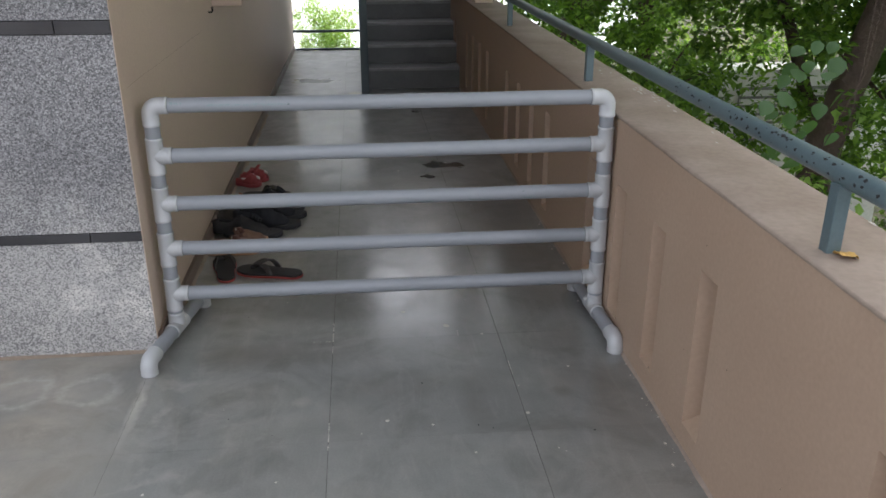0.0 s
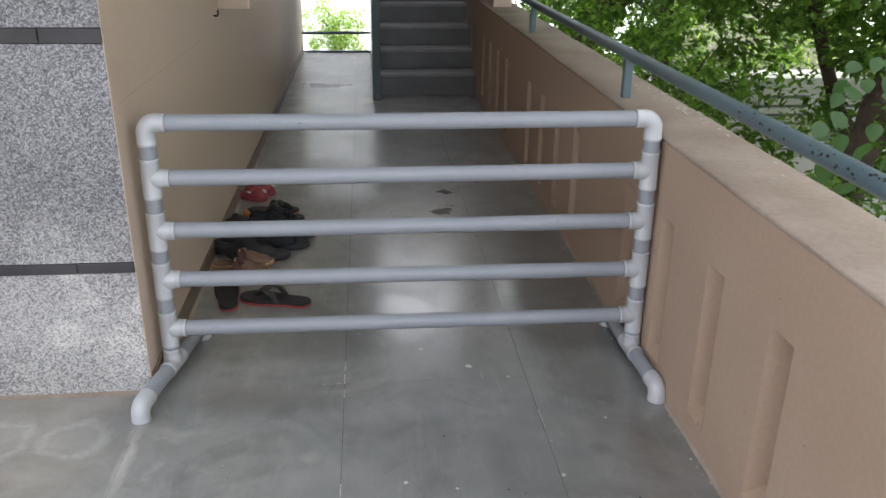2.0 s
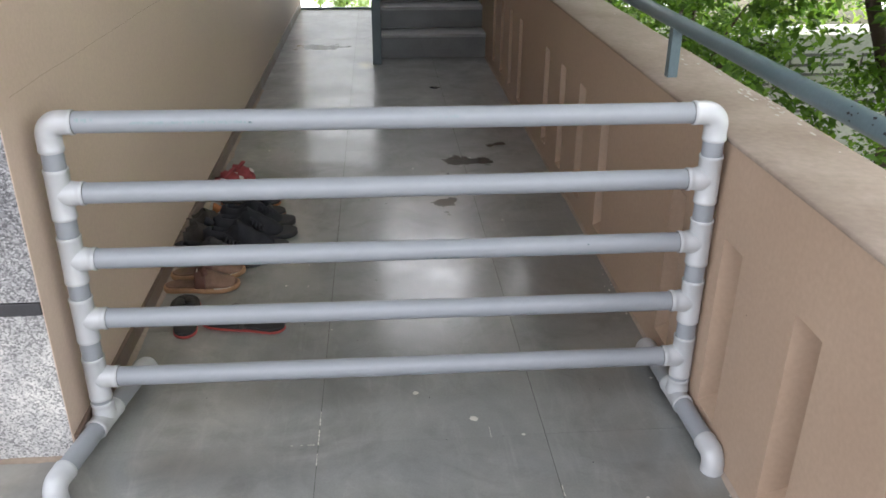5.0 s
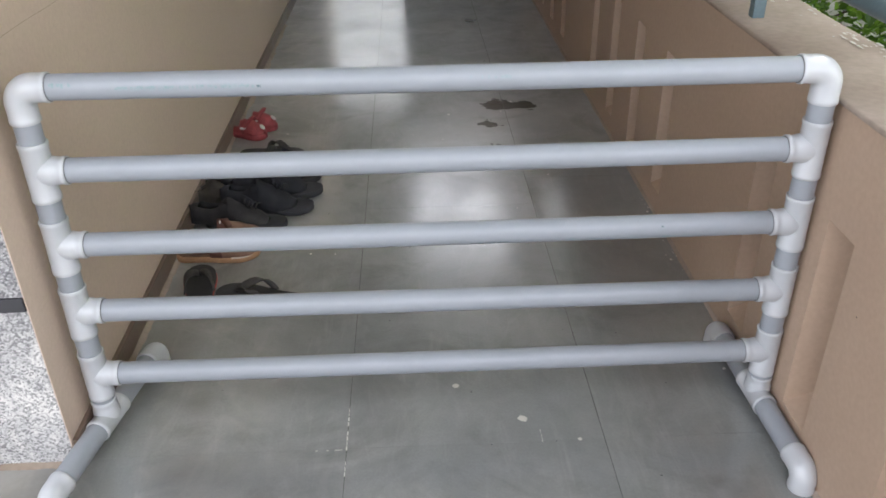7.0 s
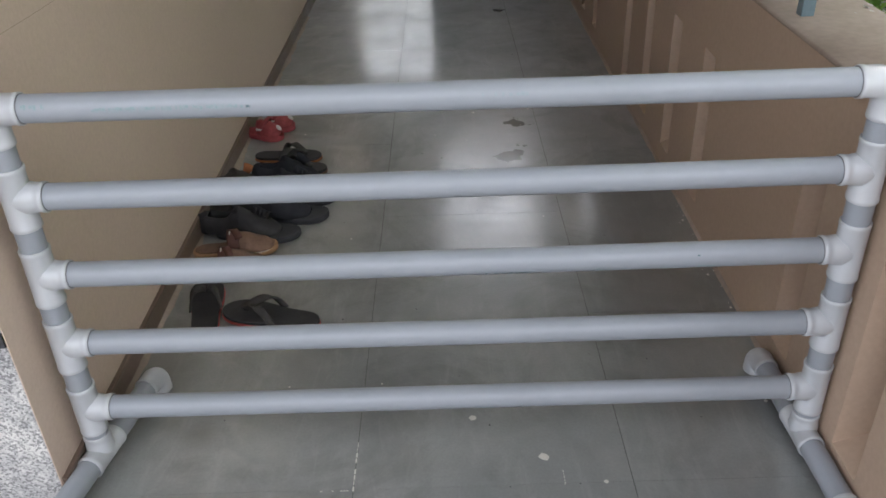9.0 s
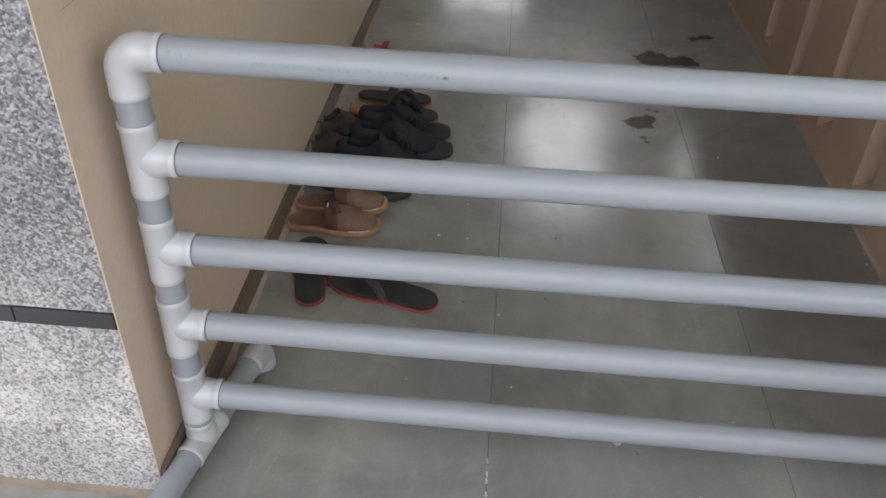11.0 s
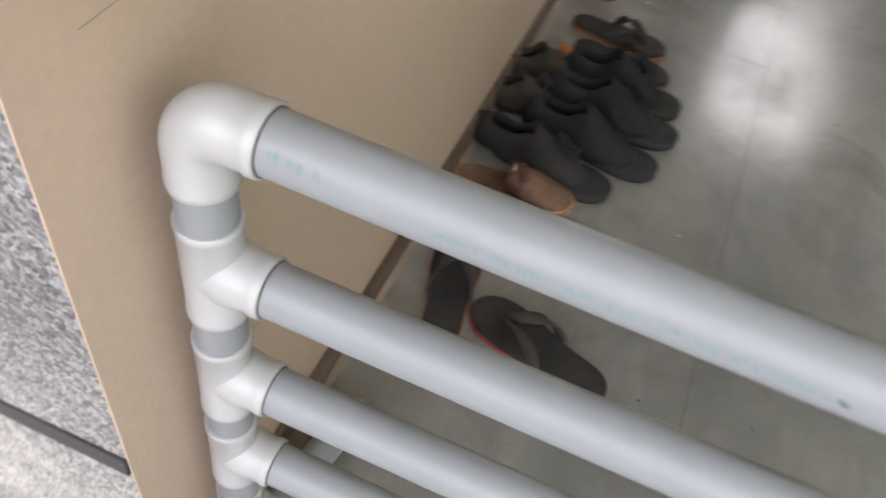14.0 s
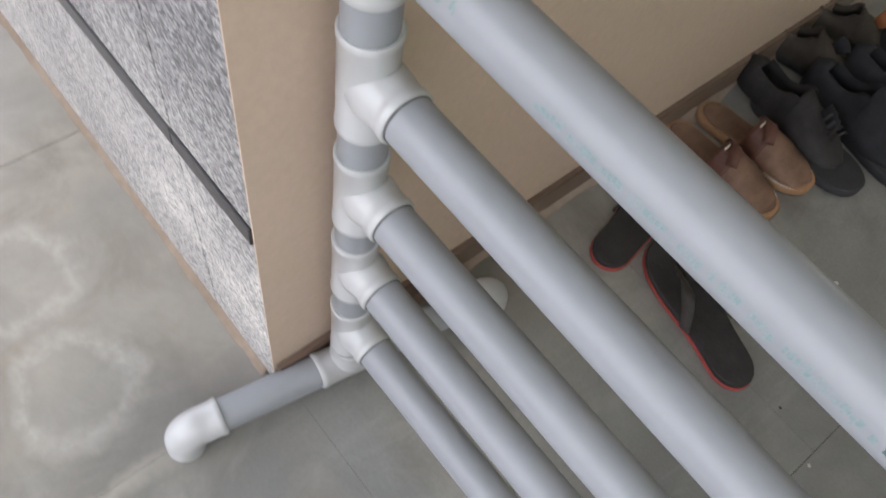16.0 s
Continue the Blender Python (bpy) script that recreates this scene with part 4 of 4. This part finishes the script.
tree((4.3, 6.9), [(4.45, 6.85, -0.6), (4.55, 6.7, 0.4), (4.75, 6.4, 1.8), (4.9, 6.5, 3.6), (5.0, 6.6, 5.2)], 0.15, "tall tree with dark trunk and bright green leaves", 11, 430, 112, 0.115, bare=1.6, reach=2.8)
tree((5.2, 7.9), [(4.95, 7.8, -0.5), (4.62, 7.85, 0.35), (4.36, 8.1, 1.2), (4.2, 8.5, 3.4), (4.2, 9.0, 5.4)], 0.065, "slender leaning tree with bright green leaves", 12, 300, 112, 0.115, bare=0.6, reach=2.4)
tree((4.1, 17.2), [(4.3, 16.8, -1.0), (4.55, 15.7, 0.1), (4.8, 15.0, 2.5)], 0.32, "broad dark tree trunk with a green crown", 13, 200, 90, 0.17, reach=3.2)
tree((4.6, 12.0), [(4.5, 12.1, -0.6), (4.4, 12.0, 1.0), (4.6, 12.2, 2.6)], 0.12, "thin tree with small green leaves", 14, 120, 90, 0.14)
tree((7.5, 3.6), [(7.4, 3.6, -0.5), (7.2, 3.8, 1.5), (7.0, 3.7, 3.2)], 0.2, "leafy green tree with dark limbs", 15, 170, 90, 0.17, reach=3.0)
tree((6.4, 8.2), [(6.4, 8.1, -1.6), (6.3, 8.0, -0.7), (6.4, 7.9, 0.4)], 0.09, "young tree with dense bright green leaves", 19, 80, 90, 0.14, reach=1.9)
tree((3.5, 8.9), [(3.5, 8.9, -2.0), (3.45, 8.9, -1.2), (3.4, 8.8, -0.5)], 0.06, "young tree with dense bright green leaves", 20, 40, 90, 0.12, reach=1.2)
tree((8.6, 10.6), [(8.6, 10.7, -0.5), (8.4, 10.4, 1.5), (8.5, 10.6, 3.2)], 0.22, "leafy green tree with dark limbs", 16, 200, 90, 0.18, reach=3.4)
tree((-0.75, 23.0), [(-0.75, 23.0, -2.4), (-0.75, 23.1, -1.7), (-0.75, 23.0, -1.05)], 0.07, "pale green tree beyond the passage end with glare painted into its leaves", 17, 120, 110, 0.07, LEAF_GLARE, reach=0.8)


# undergrowth and low crowns behind the parapet
rnd = random.Random(21)
cl = []
for k in range(540):
    x, y = rnd.uniform(2.0, 10.5), rnd.uniform(0, 24)
    z = rnd.uniform(-2.8, 0.1) if x < 5.2 else rnd.uniform(-2.6, 2.4)
    if 2.6 < x < 6.4 and abs(x - 0.5 * (y + 0.2)) < 0.55 and z < -0.3:
        continue
    cl.append((x, y, z, rnd.uniform(0.2, 0.5)))
shrubs = leaf_cloud("shrubs", cl, 120, 0.11, LEAF, None, 31)
tagged(shrubs, "mass of green leafy undergrowth behind the parapet", "foliage", kind="stuff")
# clumps above 3.0 are unseen, added to screen sky from the floor reflections
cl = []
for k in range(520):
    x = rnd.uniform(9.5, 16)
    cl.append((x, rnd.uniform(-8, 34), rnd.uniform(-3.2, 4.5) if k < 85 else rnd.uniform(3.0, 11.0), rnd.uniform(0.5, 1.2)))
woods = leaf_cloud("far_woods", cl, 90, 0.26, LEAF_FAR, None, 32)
tagged(woods, "far green foliage with sunlight painted into its leaves", "foliage", kind="stuff")

# creeper with broad leaves close behind the rail
creeper = thing("creeper", (2.35, 3.6, GROUND), "hanging creeper with broad pale green leaves", "plant")
for k in range(2):
    pts_ = [(rnd.uniform(-0.2, 0.2) + 0.12 * math.sin(i), rnd.uniform(-0.05, 0.05) + (k - 1.5) * 0.16, i * 0.62) for i in range(9)]
    part("stem", fixed(tube(pts_, 0.0022, 6)), BARK, creeper)


def broad_leaf(size):
    b = bmesh.new()
    n = 7
    rows_ = []
    for i in range(n + 1):
        u = i / n
        w = 0.42 * size * math.sin(math.pi * u ** 0.7) ** 0.8 if 0 < i < n else 0.002
        z = -0.25 * size * u * u
        rows_.append([b.verts.new((u * size, s * w, z - 0.12 * abs(s) * w)) for s in (-1, -0.5, 0, 0.5, 1)])
    for p, q in zip(rows_, rows_[1:]):
        for k in range(4):
            b.faces.new((p[k], p[k + 1], q[k + 1], q[k])).smooth = True
    return b


leaf_mesh = None
for k in range(26):
    m = pose(rnd.gauss(0, 0.11), rnd.gauss(0, 0.17), rnd.uniform(3.9, 4.55), rnd.uniform(-30, 30), rnd.uniform(10, 60), rnd.uniform(100, 260)) @ Matrix.Scale(rnd.uniform(0.5, 0.95), 4)
    if leaf_mesh is None:
        first = part("leaf", broad_leaf(0.13), LEAF_NEAR, creeper)
        leaf_mesh = first.data
        first.matrix_basis = m
    else:
        o = new("leaf", leaf_mesh)
        o.parent = creeper
        o.matrix_basis = m

# low building with louvred screens and a brick pile, seen in the gaps
shed = thing("white_outbuilding", (6.6, 12.6, GROUND), "low white outbuilding with louvred vents among the trees", "building")
part("wall", box(-1.7, 2.4, 0.0, 2.5, 0, 2.4), WHITE_PAINT, shed)
part("front_wall", box(-1.75, 2.45, -0.1, -0.002, 0, 2.72), WHITE_PAINT, shed)
for x in (-1.0, 0.1, 1.2):
    # grey backing paints in the shade between the white slats
    w = part("louvre_screen", box(x - 0.42, x + 0.42, -0.13, -0.103, 1.45, 2.45), GAP, shed)
    for k in range(7):
        part("slat", box(x - 0.41, x + 0.41, -0.19, -0.133, 1.48 + 0.14 * k, 1.565 + 0.14 * k), WHITE_PAINT, w)
pile = thing("brick_pile", (5.9, 11.6, GROUND), "low pile of orange bricks among the bushes", "bricks")
for k in range(90):
    m = pose(rnd.gauss(0, 0.4), rnd.gauss(0, 0.9), rnd.uniform(0.05, 1.25), rnd.uniform(-20, 20), rnd.uniform(-20, 20), rnd.uniform(0, 180))
    if k == 0:
        brick = part("brick", box(-0.23, 0.23, -0.11, 0.11, -0.075, 0.075, 0.006), BRICK_RED, pile)
        brick.matrix_basis = m
    else:
        o = new("brick", brick.data)
        o.parent = pile
        o.matrix_basis = m
block = thing("end_building", (-6.5, 34, GROUND), "pale building far beyond the passage end", "building")
# unseen upper part is raised to block sky from the floor reflection
part("wall", box(-14, 16, 0, 4, 0, 12.5), PALE_PAINT, block)
for z in (1.55, 4.4, 7.6):
    for x in (-2.5, 1.0, 4.12):
        part("window", box(x, x + 0.24, -0.06, -0.004, z, z + 0.62), SEAM, block)

# added glowing panels for overexposed haze behind the trees and beyond the passage end
setting("backdrop", box(-9, 12, 32.5, 33, GROUND + 0.01, 0.2), GLOW_BACKDROP, "glowing panel standing in for the bright distance beyond the passage end", "backdrop")
setting("backdrop_trees", box(19.5, 20, -12, 32, GROUND + 0.01, 1.2), GLOW_BACKDROP, "glowing panel standing in for the bright distance behind the trees", "backdrop")

# ---- small litter ----
leafy = thing("dry_leaf", (right_x(1.43) + 0.055, 1.385, COPE + 0.004), "crumpled dry yellow leaf on the parapet", "leaf litter", turn=40)
b = broad_leaf(0.068)
for q in b.verts:
    q.co.z += 0.012 * noise.noise(q.co * 60) + 0.012
part("blade", b, DRY_LEAF, leafy)
b = bmesh.new()
rnd = random.Random(8)
for k in range(32):
    x, y, s = rnd.uniform(-0.6, 1.05), rnd.uniform(1.6, 6.0), rnd.choice((0.002, 0.003, 0.004, 0.006, 0.009))
    ring = [b.verts.new((x + s * rnd.uniform(0.6, 1.2) * math.cos(q * 1.05), y + s * rnd.uniform(0.6, 1.2) * math.sin(q * 1.05), 0.0012)) for q in range(6)]
    b.faces.new(ring)
for x, y, s in ((0.479, 2.888, 0.014), (0.303, 3.037, 0.010), (-0.1, 3.812, 0.004), (0.01, 3.46, 0.004), (0.2, 2.2, 0.008), (0.62, 2.8, 0.006)):
    ring = [b.verts.new((x + s * rnd.uniform(0.7, 1.2) * math.cos(q * 1.05), y + s * rnd.uniform(0.7, 1.2) * math.sin(q * 1.05), 0.0015)) for q in range(6)]
    b.faces.new(ring)
for k in range(70):
    y, s = rnd.uniform(1.2, 4.2), rnd.choice((0.0015, 0.002, 0.003, 0.005))
    x = right_x(y) - 0.012 - abs(rnd.gauss(0, 0.018))
    b.faces.new([b.verts.new((x + s * rnd.uniform(0.6, 1.2) * math.cos(q * 1.05), y + 1.5 * s * rnd.uniform(0.6, 1.2) * math.sin(q * 1.05), 0.0016)) for q in range(6)])
for x0, y0, dx, dy in ((0.0, 2.70, 0.0, 0.26), (-0.11, 2.795, 0.1, 0.0), (0.0, 2.05, 0.0, 0.16), (0.52, 2.795, 0.0, 0.05), (0.69, 2.45, 0.0, 0.12)):
    for k in range(14):
        q0, s = k / 14, rnd.uniform(0.0006, 0.0022)
        if rnd.random() < 0.25:
            continue
        ends = [(x0 + dx * q, y0 + dy * q) for q in (q0, q0 + 0.06)]
        nx, ny = (s, 0.0) if dy else (0.0, s)
        b.faces.new([b.verts.new(p) for p in ((ends[0][0] - nx, ends[0][1] - ny, 0.0013), (ends[0][0] + nx, ends[0][1] + ny, 0.0013), (ends[1][0] + 0.7 * nx, ends[1][1] + 0.7 * ny, 0.0013), (ends[1][0] - nx, ends[1][1] - ny, 0.0013))])
tagged(done("paint_flakes", fixed(b), CHIP), "scattered pale paint flecks on the stone floor", "litter", kind="stuff")

b = bmesh.new()
for k in range(60):
    y = rnd.gauss(3.25, 0.22) if k % 3 else rnd.uniform(1.0, 7.0)
    x, q_ = right_x(y) + min(0.272, max(0.1, rnd.gauss(0.24, 0.03))), rnd.uniform(0.003, 0.012)
    ring = [b.verts.new((x + 0.5 * q_ * rnd.uniform(0.5, 1.3) * math.cos(q * 0.9), y + 1.6 * q_ * rnd.uniform(0.5, 1.3) * math.sin(q * 0.9), COPE + 0.0048)) for q in range(7)]
    b.faces.new(ring)
tagged(done("plaster_flakes", fixed(b), CHIP), "pale plaster flakes along the parapet top", "litter", kind="stuff")

b = bmesh.new()
for k in range(60):
    x, y, s = rnd.uniform(-0.6, 1.08), rnd.uniform(1.4, 6.5), rnd.choice((0.0015, 0.002, 0.003, 0.005))
    b.faces.new([b.verts.new((x + s * rnd.uniform(0.5, 1.3) * math.cos(q * 1.05), y + s * rnd.uniform(0.5, 1.3) * math.sin(q * 1.05), 0.0014)) for q in range(6)])
tagged(done("grit", fixed(b), CHIPPED), "scattered dark grit on the stone floor", "litter", kind="stuff")

b = bmesh.new()
rnd = random.Random(14)
for y, z, q_ in ((2.3, 0.1, 0.006), (1.72, 0.43, 0.004), (1.5, 0.11, 0.005), (1.36, 0.3, 0.003), (2.02, 0.33, 0.003), (2.62, 0.5, 0.003), (3.05, 0.3, 0.003), (1.95, 0.72, 0.003)):
    b.faces.new([b.verts.new((right_x(y) - 0.0012, y + 0.6 * q_ * rnd.uniform(0.5, 1.2) * math.cos(q * 0.9), z + q_ * rnd.uniform(0.5, 1.2) * math.sin(q * 0.9))) for q in range(7)])
tagged(done("paint_pits", fixed(b), CHIPPED), "small dark pits in the brown parapet paint", "wall mark", kind="stuff")

# thin scored line on the passage wall
b = bmesh.new()
rows_v = []
for k in range(31):
    y = 2.86 + 1.6 * k / 30
    z = 1.05 + 0.004 * noise.noise((y * 4, 0.0, 3.0))
    rows_v.append([b.verts.new((left_x(y) + 0.0008, y, z - 0.0008)), b.verts.new((left_x(y) + 0.0008, y, z + 0.0008))])
for r0, r1 in zip(rows_v, rows_v[1:]):
    b.faces.new((r0[0], r1[0], r1[1], r0[1]))
setting("wall_line", fixed(b), SCORED, "thin dark scored line on the beige wall", "wall mark")

# ---- floor slabs ----
COLUMNS = [(-4.0, -3.48), (-3.48, -2.79), (-2.79, -2.1), (-2.1, -1.38), (-1.38, -0.70), (-0.70, 0.0), (0.0, 0.687), (0.687, 1.24)]
LANDING = [NEAR, -2.08, -1.38, -0.69, 0.01, 0.71, 1.4, 2.098, 2.8]
PASSAGE = {5: [3.49, 4.86, 6.24, 7.6, 8.98, 10.35], 6: [4.17, 5.55, 6.92, 8.3, 9.67], 7: [3.5, 4.42, 5.8, 7.2, 8.6, 9.95]}
for c, (x0, x1) in enumerate(COLUMNS):
    cross = LANDING + PASSAGE[c] + [FAR] if c in PASSAGE else LANDING
    for y0, y1 in zip(cross, cross[1:]):
        g = 0.001
        xa = -0.75 if x0 == -0.70 and y0 > 2.79 else x0 + (0.0004 if x0 == -0.70 else g)
        gx = 0.0004 if x1 == -0.70 else g
        b = bmesh.new()
        lo = [b.verts.new((x, y, -0.0075)) for x, y in ((xa, y0 + 0.25 * g), (x1 - gx, y0 + 0.25 * g), (x1 - gx, y1 - 0.25 * g), (xa, y1 - 0.25 * g))]
        hi = [b.verts.new((q.co.x, q.co.y, -0.0004)) for q in lo]
        cx, cy = (xa + x1) / 2, (y0 + y1) / 2
        tp = [b.verts.new((q.co.x + math.copysign(0.0003, cx - q.co.x), q.co.y + math.copysign(0.00012, cy - q.co.y), 0.0)) for q in lo]
        for p, q in ((lo, hi), (hi, tp)):
            for k in range(4):
                b.faces.new((p[k], p[(k + 1) % 4], q[(k + 1) % 4], q[k]))
        b.faces.new(tp)
        part("slab", fixed(b), STONE, floor)

# ---- from plan units to metres ----
for ob in scene.objects:
    if ob.parent is None and ob.type in {"MESH", "EMPTY"}:
        ob.matrix_basis = Matrix.Scale(K, 4) @ ob.matrix_basis
